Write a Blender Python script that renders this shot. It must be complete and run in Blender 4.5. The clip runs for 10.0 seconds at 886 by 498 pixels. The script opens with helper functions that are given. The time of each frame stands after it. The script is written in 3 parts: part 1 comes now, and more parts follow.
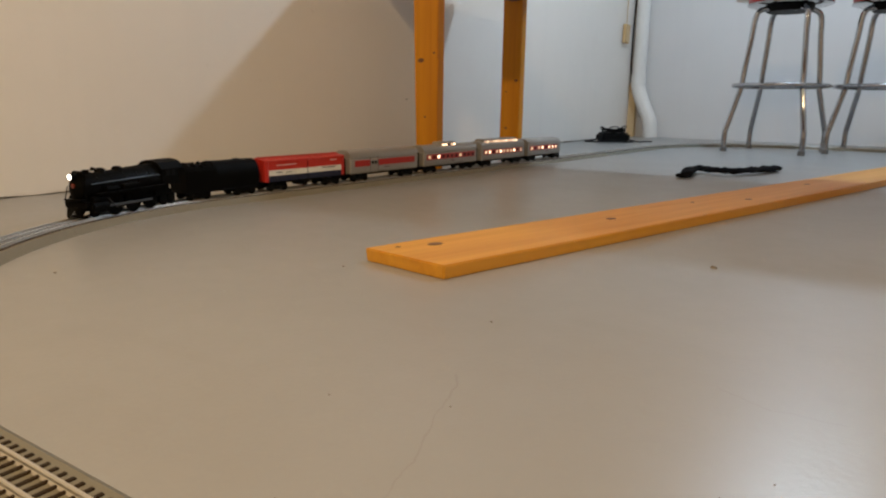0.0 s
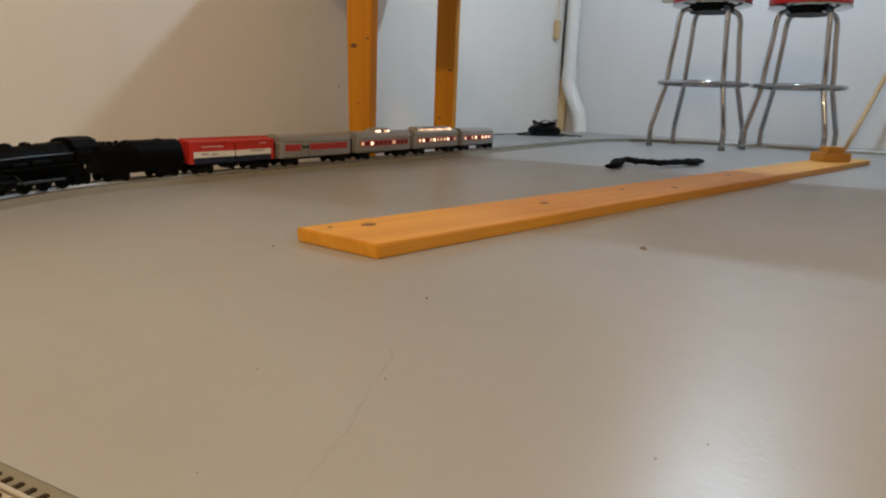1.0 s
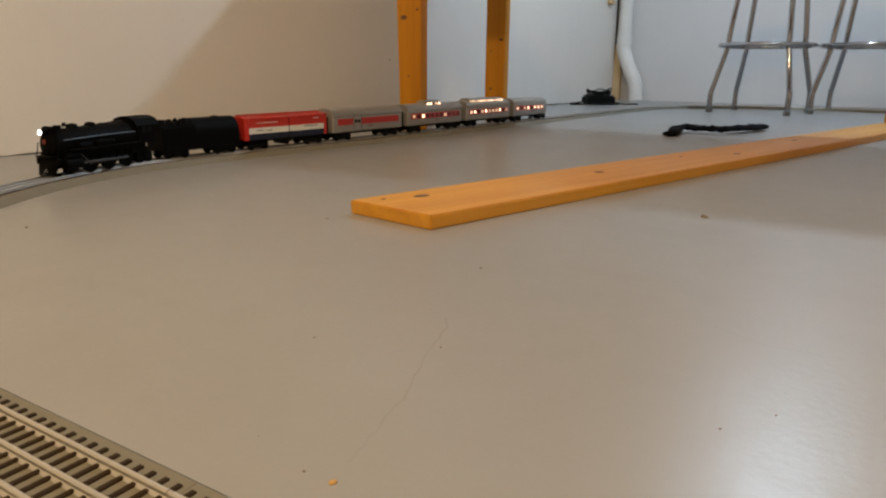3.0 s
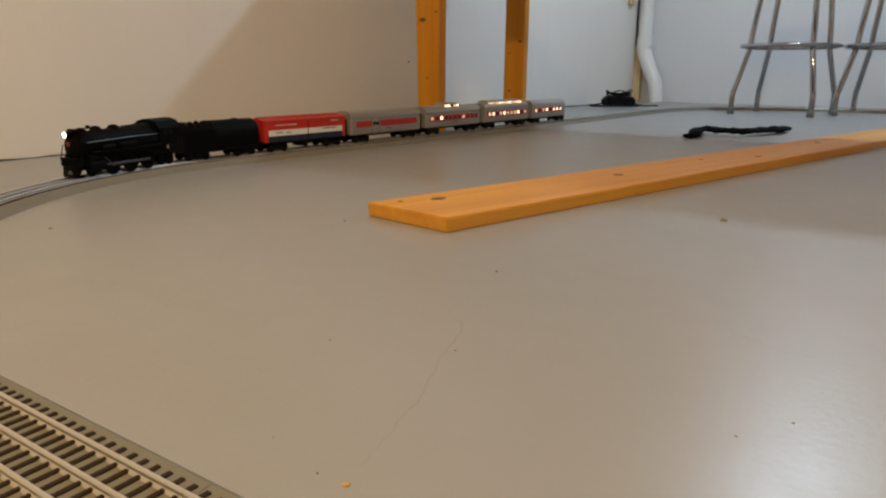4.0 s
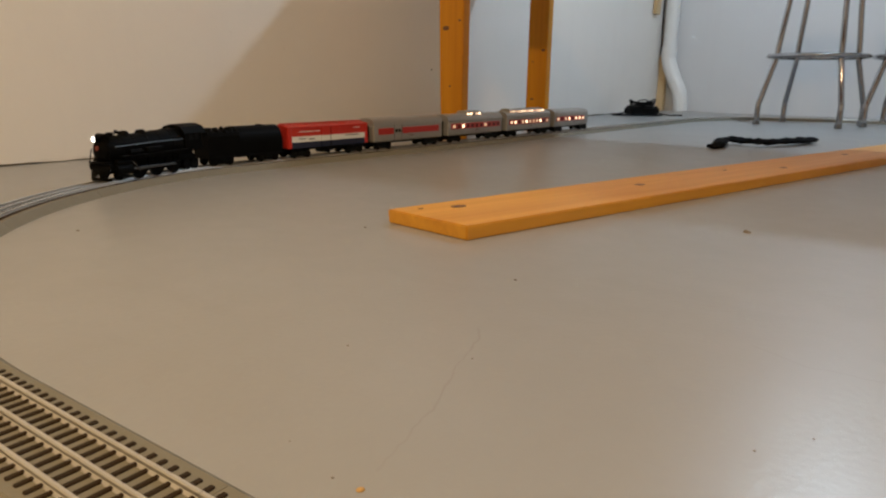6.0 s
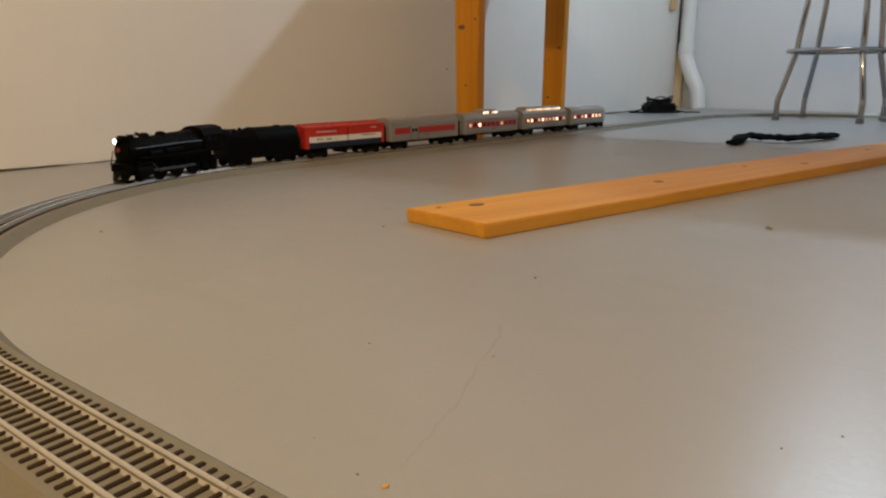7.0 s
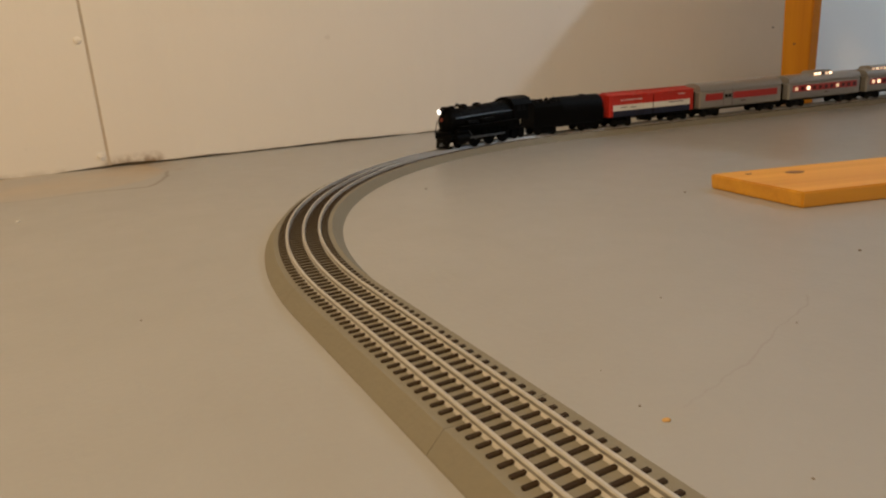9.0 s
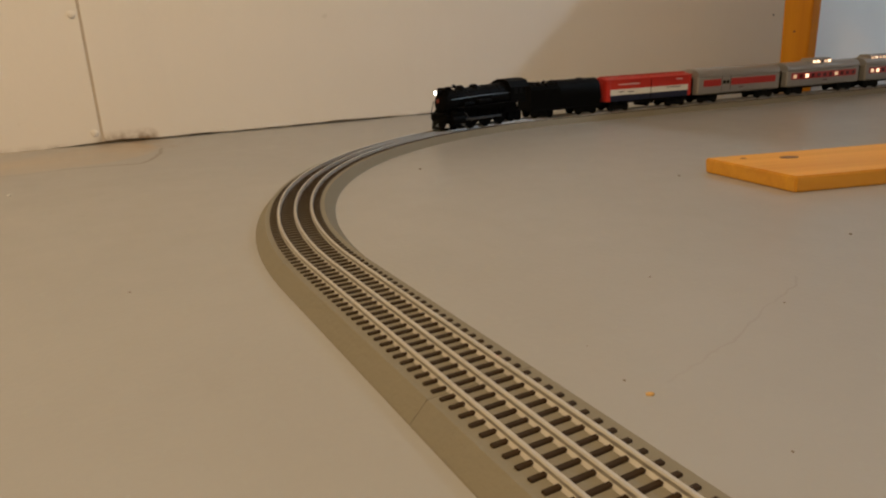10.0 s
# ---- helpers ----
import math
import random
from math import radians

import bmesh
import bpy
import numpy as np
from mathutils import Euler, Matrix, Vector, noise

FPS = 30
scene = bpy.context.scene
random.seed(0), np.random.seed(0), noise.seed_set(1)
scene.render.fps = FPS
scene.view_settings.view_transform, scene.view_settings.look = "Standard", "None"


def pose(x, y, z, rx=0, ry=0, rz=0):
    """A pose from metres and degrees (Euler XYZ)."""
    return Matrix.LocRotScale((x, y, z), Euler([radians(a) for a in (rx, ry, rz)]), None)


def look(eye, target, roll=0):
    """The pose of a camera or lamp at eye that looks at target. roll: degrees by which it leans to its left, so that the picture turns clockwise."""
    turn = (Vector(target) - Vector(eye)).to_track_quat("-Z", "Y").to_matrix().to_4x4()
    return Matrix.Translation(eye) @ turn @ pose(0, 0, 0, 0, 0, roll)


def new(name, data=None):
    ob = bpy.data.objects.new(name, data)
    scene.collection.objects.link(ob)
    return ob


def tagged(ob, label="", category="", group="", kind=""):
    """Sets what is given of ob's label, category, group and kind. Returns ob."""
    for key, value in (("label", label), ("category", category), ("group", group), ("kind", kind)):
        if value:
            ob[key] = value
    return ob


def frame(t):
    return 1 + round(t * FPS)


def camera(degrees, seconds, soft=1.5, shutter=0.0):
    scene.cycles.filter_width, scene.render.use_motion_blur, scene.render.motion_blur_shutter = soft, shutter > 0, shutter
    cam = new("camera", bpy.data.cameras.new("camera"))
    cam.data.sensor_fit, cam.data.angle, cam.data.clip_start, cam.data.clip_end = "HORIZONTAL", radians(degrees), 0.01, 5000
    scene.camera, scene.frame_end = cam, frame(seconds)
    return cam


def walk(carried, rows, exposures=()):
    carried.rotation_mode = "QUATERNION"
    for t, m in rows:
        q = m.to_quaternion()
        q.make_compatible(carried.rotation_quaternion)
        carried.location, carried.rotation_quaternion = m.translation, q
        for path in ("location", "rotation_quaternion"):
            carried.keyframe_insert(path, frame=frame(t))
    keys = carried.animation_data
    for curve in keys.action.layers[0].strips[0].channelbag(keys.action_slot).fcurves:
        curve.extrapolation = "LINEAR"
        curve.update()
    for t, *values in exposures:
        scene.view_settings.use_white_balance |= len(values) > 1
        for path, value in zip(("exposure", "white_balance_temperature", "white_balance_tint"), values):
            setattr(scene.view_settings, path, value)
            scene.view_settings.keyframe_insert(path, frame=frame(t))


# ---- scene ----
cam = camera(67.68, 10.0, soft=2.2, shutter=0.0)
PATH = [
    (0, (-0.0005, -0.0025, 0.2190), (-1.0925, 1.6157, -0.2156), 0.84),
    (0.3, (-0.0012, 0.0008, 0.2115), (-1.0332, 1.6588, -0.1525), 1.35),
    (0.5, (-0.0024, 0.0025, 0.2073), (-0.9694, 1.7013, -0.2158), 1.69),
    (0.7, (-0.0043, 0.0040, 0.2025), (-0.9133, 1.7345, -0.2205), 2.10),
    (1, (-0.0071, 0.0052, 0.1963), (-0.9239, 1.7263, -0.2479), 2.24),
    (1.5, (-0.0085, 0.0048, 0.1929), (-0.9860, 1.6946, -0.2416), 0.84),
    (2, (-0.0092, 0.0062, 0.1888), (-1.0318, 1.6502, -0.3127), 0.75),
    (2.5, (-0.0111, 0.0076, 0.1892), (-1.0358, 1.6441, -0.3321), 0.65),
    (4, (-0.0079, 0.0090, 0.1924), (-1.0964, 1.6044, -0.3273), 0.39),
    (4.5, (-0.0074, 0.0092, 0.1916), (-1.1064, 1.6108, -0.2850), 1.03),
    (5, (-0.0054, 0.0105, 0.1914), (-1.1267, 1.5880, -0.3127), 1.04),
    (6.5, (-0.0069, 0.0074, 0.1937), (-1.1523, 1.5697, -0.3032), 0.73),
    (7, (-0.0084, 0.0059, 0.1918), (-1.1887, 1.5410, -0.3086), 0.09),
    (7.2, (-0.0075, 0.0038, 0.1902), (-1.2829, 1.4620, -0.3066), -0.32),
    (7.5, (-0.0037, -0.0004, 0.1888), (-1.4038, 1.3288, -0.3337), 0.13),
    (8, (0.0045, -0.0065, 0.1960), (-1.5224, 1.1769, -0.3218), -1.93),
    (8.2, (0.0074, -0.0079, 0.1936), (-1.5927, 1.0626, -0.3483), -1.47),
    (8.5, (0.0111, -0.0108, 0.1866), (-1.6518, 0.9727, -0.3309), -1.23),
    (9, (0.0175, -0.0174, 0.1829), (-1.7072, 0.8336, -0.3660), -3.37),
    (9.2, (0.0214, -0.0174, 0.1810), (-1.7242, 0.7895, -0.3684), -2.44),
    (9.5, (0.0249, -0.0168, 0.1776), (-1.7391, 0.7292, -0.3986), -2.55),
    (10, (0.0206, -0.0137, 0.1754), (-1.6894, 0.8386, -0.4157), -2.43),
]
walk(cam, [(t, look(eye, target, roll)) for t, eye, target, roll in PATH], exposures=((0, 0.05), (7.0, 0.0), (9.0, -0.05), (10.0, -0.14)))

# ---- light ----
world = bpy.data.worlds.new("world")
scene.world = world
world.use_nodes = True
world.node_tree.nodes["Background"].inputs[0].default_value = (0.9, 0.86, 0.8, 1)
world.node_tree.nodes["Background"].inputs[1].default_value = 0.05


def area_lamp(name, eye, target, size, size_y, power, colour, roll=0):
    data = bpy.data.lights.new(name, "AREA")
    data.shape, data.size, data.size_y = "RECTANGLE", size, size_y
    data.energy, data.color = power, colour
    ob = new(name, data)
    ob.matrix_world = look(eye, target, roll)
    return ob


# a cool tube lamp hangs past the table, warm lamps are on the ceiling behind
tube_data = bpy.data.lights.new("tube_lamp", "POINT")
tube_data.energy, tube_data.color, tube_data.shadow_soft_size = 73, (0.61, 0.80, 1.0), 0.05
new("tube_lamp", tube_data).location = (-0.12, 3.05, 1.93)
area_lamp("ceiling_lamp", (0.20, -0.80, 2.48), (0.20, -0.80, 0), 0.22, 0.22, 66, (1.0, 0.71, 0.385))

# ---- materials ----


class Nodes:
    """A small builder for procedural materials."""

    def __init__(self, name):
        self.mat = bpy.data.materials.new(name)
        self.mat.use_nodes = True
        self.tree = self.mat.node_tree
        self.bsdf = self.tree.nodes["Principled BSDF"]
        self.coord = self.tree.nodes.new("ShaderNodeTexCoord").outputs["Object"]

    def node(self, kind, **inputs):
        n = self.tree.nodes.new(kind)
        for key, value in inputs.items():
            key = key.replace("_", " ")
            if isinstance(value, bpy.types.NodeSocket):
                self.tree.links.new(value, n.inputs[key])
            else:
                n.inputs[key].default_value = value
        return n

    def link(self, a, b):
        self.tree.links.new(a, b)

    def mapped(self, scale, vector=None):
        n = self.node("ShaderNodeMapping")
        self.link(vector or self.coord, n.inputs["Vector"])
        n.inputs["Scale"].default_value = scale
        return n.outputs[0]

    def noise(self, scale, detail=4.0, rough=0.55, vector=None, distort=0.0):
        n = self.node("ShaderNodeTexNoise", Scale=scale, Detail=detail, Roughness=rough, Distortion=distort)
        self.link(vector or self.coord, n.inputs["Vector"])
        return n.outputs["Fac"]

    def ramp(self, fac, stops):
        n = self.tree.nodes.new("ShaderNodeValToRGB")
        while len(n.color_ramp.elements) < len(stops):
            n.color_ramp.elements.new(0.5)
        for e, (p, c) in zip(n.color_ramp.elements, stops):
            e.position = p
            e.color = (*c, 1) if len(c) == 3 else c
        self.link(fac, n.inputs[0])
        return n.outputs[0]

    def mix(self, fac, a, b, blend="MIX"):
        n = self.tree.nodes.new("ShaderNodeMix")
        n.data_type, n.blend_type = "RGBA", blend
        for value, key in ((fac, 0), (a, 6), (b, 7)):
            if isinstance(value, bpy.types.NodeSocket):
                self.link(value, n.inputs[key])
            else:
                n.inputs[key].default_value = value if key == 0 else (*value, 1)
        return n.outputs[2]

    def math(self, op, a, b=0.0, c=0.0):
        n = self.tree.nodes.new("ShaderNodeMath")
        n.operation = op
        for i, value in enumerate((a, b, c)):
            if isinstance(value, bpy.types.NodeSocket):
                self.link(value, n.inputs[i])
            else:
                n.inputs[i].default_value = value
        return n.outputs[0]

    def segment(self, px, py, x0, y0, x1, y1, width):
        """1 on the line from one point to another, falling to 0 at its width."""
        dx, dy = x1 - x0, y1 - y0
        d2 = dx * dx + dy * dy
        t = self.math("ADD", self.math("MULTIPLY", self.math("SUBTRACT", px, x0), dx / d2), self.math("MULTIPLY", self.math("SUBTRACT", py, y0), dy / d2))
        t = self.math("MINIMUM", self.math("MAXIMUM", t, 0.0), 1.0)
        ex = self.math("SUBTRACT", px, self.math("MULTIPLY_ADD", t, dx, x0))
        ey = self.math("SUBTRACT", py, self.math("MULTIPLY_ADD", t, dy, y0))
        dist = self.math("SQRT", self.math("ADD", self.math("MULTIPLY", ex, ex), self.math("MULTIPLY", ey, ey)))
        return self.math("SUBTRACT", 1.0, self.math("MINIMUM", self.math("DIVIDE", dist, width), 1.0))

    def grey(self, fac, lo, hi):
        return self.ramp(fac, [(lo, (0, 0, 0)), (hi, (1, 1, 1))])

    def bump(self, height, strength, distance):
        n = self.node("ShaderNodeBump", Strength=strength, Distance=distance)
        self.link(height, n.inputs["Height"])
        self.link(n.outputs[0], self.bsdf.inputs["Normal"])

    def set(self, colour=None, rough=None, metal=None, **more):
        for key, value in (("Base Color", colour), ("Roughness", rough), ("Metallic", metal), *more.items()):
            key = key.replace("_", " ")
            if value is None:
                continue
            if isinstance(value, bpy.types.NodeSocket):
                self.link(value, self.bsdf.inputs[key])
            else:
                self.bsdf.inputs[key].default_value = (*value, 1) if isinstance(value, tuple) and len(value) == 3 else value
        return self.mat


def simple(name, colour, rough=0.5, metal=0.0, vary=0.12, scale=60.0, bump=0.0, **more):
    """A paint, plastic or metal with uneven tone and gloss."""
    n = Nodes(name)
    big, fine = n.noise(scale * 0.2, 3), n.noise(scale, 5)
    dark = tuple(c * (1 - vary) for c in colour)
    light = tuple(min(1, c * (1 + vary)) for c in colour)
    col = n.mix(n.math("MULTIPLY_ADD", fine, 0.5, n.math("MULTIPLY", big, 0.5)), dark, light)
    r = n.math("MULTIPLY_ADD", fine, 0.2, rough - 0.1)
    if bump:
        n.bump(fine, bump, 0.0008)
    return n.set(col, r, metal, **more)


def floor_material():
    n = Nodes("painted_concrete")
    big, mid = n.noise(1.3, 5), n.noise(7, 6)
    col = n.mix(n.grey(big, 0.3, 0.7), (0.286, 0.279, 0.266), (0.328, 0.320, 0.306))
    col = n.mix(n.math("MULTIPLY", n.grey(mid, 0.40, 0.80), 0.28), col, (0.26, 0.245, 0.222))
    col = n.mix(n.math("MULTIPLY", n.grey(n.noise(2.6, 6, 0.7), 0.50, 0.80), 0.22), col, (0.25, 0.23, 0.20))
    # cracks in the paint, and a damp patch by the wall joint
    sep = n.node("ShaderNodeSeparateXYZ")
    n.link(n.coord, sep.inputs[0])
    wob = n.math("MULTIPLY_ADD", n.noise(9, 4), 0.05, -0.025)
    px, py = n.math("ADD", sep.outputs[0], wob), n.math("ADD", sep.outputs[1], n.math("MULTIPLY_ADD", n.noise(11, 4), 0.04, -0.02))

    faint = [n.segment(px, py, *seg) for seg in ((-0.275, 0.426, -0.257, 0.383, 0.0014), (-0.257, 0.383, -0.225, 0.292, 0.0012), (-0.225, 0.292, -0.213, 0.228, 0.0012),
                                                 (-0.093, 0.526, -0.052, 0.505, 0.0016), (-0.052, 0.505, 0.0, 0.507, 0.0012))]
    deep = [n.segment(px, py, *seg) for seg in ((-1.41, 0.082, -1.33, 0.075, 0.006), (-1.33, 0.075, -1.232, 0.038, 0.006), (-1.232, 0.038, -1.250, -0.090, 0.006), (-1.250, -0.090, -1.258, -0.26, 0.006), (-1.258, -0.26, -1.25, -0.6, 0.006))]
    for group, strength in ((faint, 0.28), (deep, 0.95)):
        line = group[0]
        for c in group[1:]:
            line = n.math("MAXIMUM", line, c)
        patchy = n.grey(n.noise(6, 3), 0.25, 0.6)
        col = n.mix(n.math("MULTIPLY", n.math("MULTIPLY", line, patchy), strength), col, (0.11, 0.065, 0.03))
    damp = n.math("MULTIPLY", n.segment(px, py, -1.60, 0.04, -1.47, 0.06, 0.10), n.grey(n.noise(30, 5), 0.35, 0.65))
    col = n.mix(n.math("MULTIPLY", damp, 0.9), col, (0.22, 0.13, 0.05))
    strip_mask = n.math("MULTIPLY", n.grey(n.segment(px, py, -1.44, -0.10, -1.44, -0.9, 0.20), 0.08, 0.14), n.grey(n.noise(5, 3), 0.2, 0.6))
    col = n.mix(n.math("MULTIPLY", strip_mask, 0.55), col, (0.42, 0.31, 0.19))
    # scuffs and old stains
    scuff = n.noise(3.2, 5, 0.65, n.mapped((1.0, 3.5, 1.0)))
    col = n.mix(n.math("MULTIPLY", n.grey(scuff, 0.56, 0.72), 0.16), col, (0.24, 0.215, 0.18))
    rough = n.math("MULTIPLY_ADD", n.noise(4.5, 4), 0.10, n.math("MULTIPLY_ADD", n.noise(28, 4), 0.08, 0.26))
    h = n.math("MULTIPLY_ADD", n.noise(165, 2, 0.5), 0.26, n.math("MULTIPLY", n.noise(6, 1), 0.8))
    n.bump(h, 0.14, 0.004)
    return n.set(col, rough, 0.0, Specular_IOR_Level=0.66)


def wall_material(name, colour):
    n = Nodes(name)
    big, mid, fine = n.noise(0.9, 4), n.noise(5, 5), n.noise(120, 4)
    col = n.mix(n.grey(big, 0.3, 0.7), tuple(c * 0.955 for c in colour), colour)
    col = n.mix(n.math("MULTIPLY", n.grey(mid, 0.5, 0.8), 0.14), col, tuple(c * 0.86 for c in colour))
    drip = n.noise(1.0, 5, 0.6, n.mapped((9.0, 9.0, 0.5)))
    col = n.mix(n.math("MULTIPLY", n.grey(drip, 0.52, 0.72), 0.10), col, tuple(c * 0.80 for c in colour))
    spots = n.math("MULTIPLY", n.grey(n.noise(31, 2), 0.745, 0.79), 0.14)
    col = n.mix(spots, col, (0.35, 0.28, 0.2))
    if name == "wall_paint":
        # brown damp at the foot of the panel joint
        sep = n.node("ShaderNodeSeparateXYZ")
        n.link(n.coord, sep.inputs[0])
        wet = n.math("MULTIPLY", n.segment(sep.outputs[1], sep.outputs[2], -0.012, 0.0, 0.075, 0.003, 0.026), n.grey(n.noise(60, 5), 0.30, 0.6))
        col = n.mix(n.math("MULTIPLY", wet, 0.95), col, (0.22, 0.12, 0.035))
        # patchy brown band along the whole lower edge of the wall
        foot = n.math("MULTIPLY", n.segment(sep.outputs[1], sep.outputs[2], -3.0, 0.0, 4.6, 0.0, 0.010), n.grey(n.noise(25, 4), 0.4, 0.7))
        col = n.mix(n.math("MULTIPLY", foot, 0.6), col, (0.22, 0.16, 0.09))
    n.bump(n.math("MULTIPLY_ADD", fine, 0.25, n.math("MULTIPLY", n.noise(14, 3), 0.8)), 0.28, 0.003)
    return n.set(col, n.math("MULTIPLY_ADD", mid, 0.2, 0.45))


def wood_material(name, light, dark, rough=0.5, axis=0, gloss=0.3):
    """Softwood: long grain along one axis, with streaks and small knots."""
    n = Nodes(name)
    stretch = [18, 18, 18]
    stretch[axis] = 0.9
    v = n.mapped(tuple(stretch))
    g1 = n.noise(1.6, 6, 0.6, v, 0.8)
    fine = [160, 160, 160]
    fine[axis] = 5
    g2 = n.noise(1.2, 3, 0.5, n.mapped(tuple(fine)))
    col = n.mix(n.grey(g1, 0.32, 0.68), light, dark)
    col = n.mix(n.math("MULTIPLY", g2, 0.30), col, tuple(c * 0.55 for c in dark))
    col = n.mix(n.math("MULTIPLY", n.grey(n.noise(3.5, 3), 0.5, 0.75), 0.22), col, tuple(c * 0.7 for c in dark))
    n.bump(g2, 0.25, 0.001)
    return n.set(col, n.math("MULTIPLY_ADD", g1, 0.2, rough - 0.1), 0.0, Specular_IOR_Level=gloss)


def glow(name, colour, strength, vary=False):
    n = Nodes(name)
    if vary:
        rnd = n.tree.nodes.new("ShaderNodeObjectInfo").outputs["Random"]
        strength = n.math("MULTIPLY_ADD", n.math("POWER", rnd, 1.6), strength, 0.35)
    return n.set(colour, 0.3, 0.0, Emission_Color=colour, Emission_Strength=strength)


M_FLOOR = floor_material()
M_WALL = wall_material("wall_paint", (0.84, 0.79, 0.725))
M_BACK = wall_material("back_wall_paint", (0.71, 0.715, 0.72))
M_CEIL = wall_material("ceiling_paint", (0.78, 0.76, 0.72))
M_BOARD = wood_material("pine_board", (0.80, 0.38, 0.016), (0.64, 0.27, 0.008), 0.48, 0, 0.8)
M_LEG = wood_material("pine_leg", (0.74, 0.32, 0.014), (0.60, 0.23, 0.009), 0.42, 2)
M_TOP = wood_material("table_top_wood", (0.34, 0.13, 0.04), (0.24, 0.08, 0.025), 0.5)
M_STICK = wood_material("stick_wood", (0.72, 0.53, 0.30), (0.58, 0.40, 0.20), 0.55, 2)
M_KNOT = simple("knot_wood", (0.16, 0.07, 0.025), 0.55, vary=0.35, scale=200)
M_CHROME = simple("chrome", (0.40, 0.40, 0.42), 0.10, 1.0, 0.06)
M_RED = simple("red_vinyl", (0.42, 0.012, 0.012), 0.32, 0, 0.2, 40, 0.1)
M_BLACK = simple("black_plastic", (0.006, 0.006, 0.006), 0.5, 0, 0.3, Specular_IOR_Level=0.08)
M_CLOTH = simple("black_cloth", (0.004, 0.004, 0.005), 0.9, 0, 0.4, 200, 0.4, Specular_IOR_Level=0.05)
M_WHEEL = simple("wheel_steel", (0.10, 0.10, 0.10), 0.4, 0.8, 0.2)
M_LOCO = simple("black_loco_paint", (0.0024, 0.0022, 0.0019), 0.55, 0, 0.35, 120, 0.15, Specular_IOR_Level=0.05)
M_RUST = simple("brown_tube", (0.10, 0.055, 0.035), 0.6, 0, 0.3, 30, 0.3)
M_PVC = simple("white_pvc", (0.80, 0.80, 0.78), 0.35, 0, 0.05, 20)
M_BED = simple("roadbed_plastic", (0.185, 0.165, 0.122), 0.7, 0, 0.14, 260, 0.5)
M_TIE = simple("tie_plastic", (0.028, 0.016, 0.007), 0.7, 0, 0.35, 150, Specular_IOR_Level=0.2)
M_RAIL = simple("nickel_rail", (0.58, 0.55, 0.50), 0.38, 0.6, 0.12, 120)
M_SILVER = simple("silver_plastic", (0.36, 0.34, 0.31), 0.34, 0.45, 0.1, 60)
M_STRIPE = simple("red_stripe_paint", (0.40, 0.022, 0.018), 0.42, 0, 0.12, 60)
M_CARRED = simple("boxcar_red", (0.50, 0.022, 0.012), 0.36, 0, 0.1, 60)
M_CARWHITE = simple("boxcar_white", (0.78, 0.77, 0.74), 0.42, 0, 0.06, 60)
M_CARBLUE = simple("boxcar_blue", (0.006, 0.010, 0.035), 0.42, 0, 0.15, 60)
M_STEEL = simple("dark_steel", (0.20, 0.20, 0.20), 0.35, 0.9, 0.2)
M_GREY = simple("grey_board", (0.42, 0.38, 0.34), 0.7, 0, 0.08, 20)
M_STAIN = simple("damp_stain", (0.33, 0.26, 0.17), 0.6, 0, 0.35, 40, 0.2)
M_FILLER = simple("joint_filler", (0.54, 0.46, 0.36), 0.8, 0, 0.3, 30, 0.3)
M_GRIT = simple("grit", (0.19, 0.155, 0.12), 0.8, 0, 0.4, 400)
M_DARK = simple("dark_gap", (0.03, 0.025, 0.02), 0.9, 0, 0.3)
M_TAN = simple("tan_debris", (0.50, 0.30, 0.10), 0.7, 0, 0.3, 300)
# glow of the lit windows, also of the sheen painted on the lounge roof
M_WINDOW_AND_SHEEN = glow("lit_window_and_sheen", (1.0, 0.66, 0.42), 2.6, True)
M_PANE = simple("dark_window", (0.09, 0.03, 0.03), 0.15, 0, 0.1)
M_HEAD = glow("headlight_glass", (1.0, 0.93, 0.82), 5.0)
M_PLATE = simple("orange_plate", (0.17, 0.025, 0.010), 0.5)
M_TUBE = glow("tube_glass", (0.85, 0.93, 1.0), 6.0)
M_BULB = glow("bulb_glass", (1.0, 0.78, 0.5), 6.0)

# ---- mesh helpers ----


def mesh_of(name, bm, material, smooth=False):
    me = bpy.data.meshes.new(name)
    bmesh.ops.recalc_face_normals(bm, faces=bm.faces)
    bm.to_mesh(me)
    bm.free()
    me.materials.append(material)
    if smooth:
        for p in me.polygons:
            p.use_smooth = True
        me.set_sharp_from_angle(angle=radians(40))
    return me


def part(name, bm, material, parent=None, label="", smooth=False):
    ob = new(name, mesh_of(name, bm, material, smooth))
    ob.parent = parent
    if label:
        ob["label"] = label
    return ob


def thing(name, label, category, m=None, group="", kind=""):
    ob = new(name)
    ob.empty_display_size = 0.05
    if m is not None:
        ob.matrix_world = m
    return tagged(ob, label, category, group, kind)


def add_box(bm, x0, y0, z0, x1, y1, z1, bevel=0.0, m=None, segments=1):
    ret = bmesh.ops.create_cube(bm, size=1.0)
    vs = ret["verts"]
    for v in vs:
        v.co = Vector((x0 + (v.co.x + 0.5) * (x1 - x0), y0 + (v.co.y + 0.5) * (y1 - y0), z0 + (v.co.z + 0.5) * (z1 - z0)))
    if bevel:
        es = list({e for v in vs for e in v.link_edges})
        r = bmesh.ops.bevel(bm, geom=es, offset=bevel, segments=segments, affect="EDGES")
        vs = list({v for f in r["faces"] for v in f.verts} | {v for v in vs if v.is_valid})
    if m is not None:
        bmesh.ops.transform(bm, matrix=m, verts=vs)
    return bm


def box(x0, y0, z0, x1, y1, z1, bevel=0.0, m=None, segments=1):
    return add_box(bmesh.new(), x0, y0, z0, x1, y1, z1, bevel, m, segments)


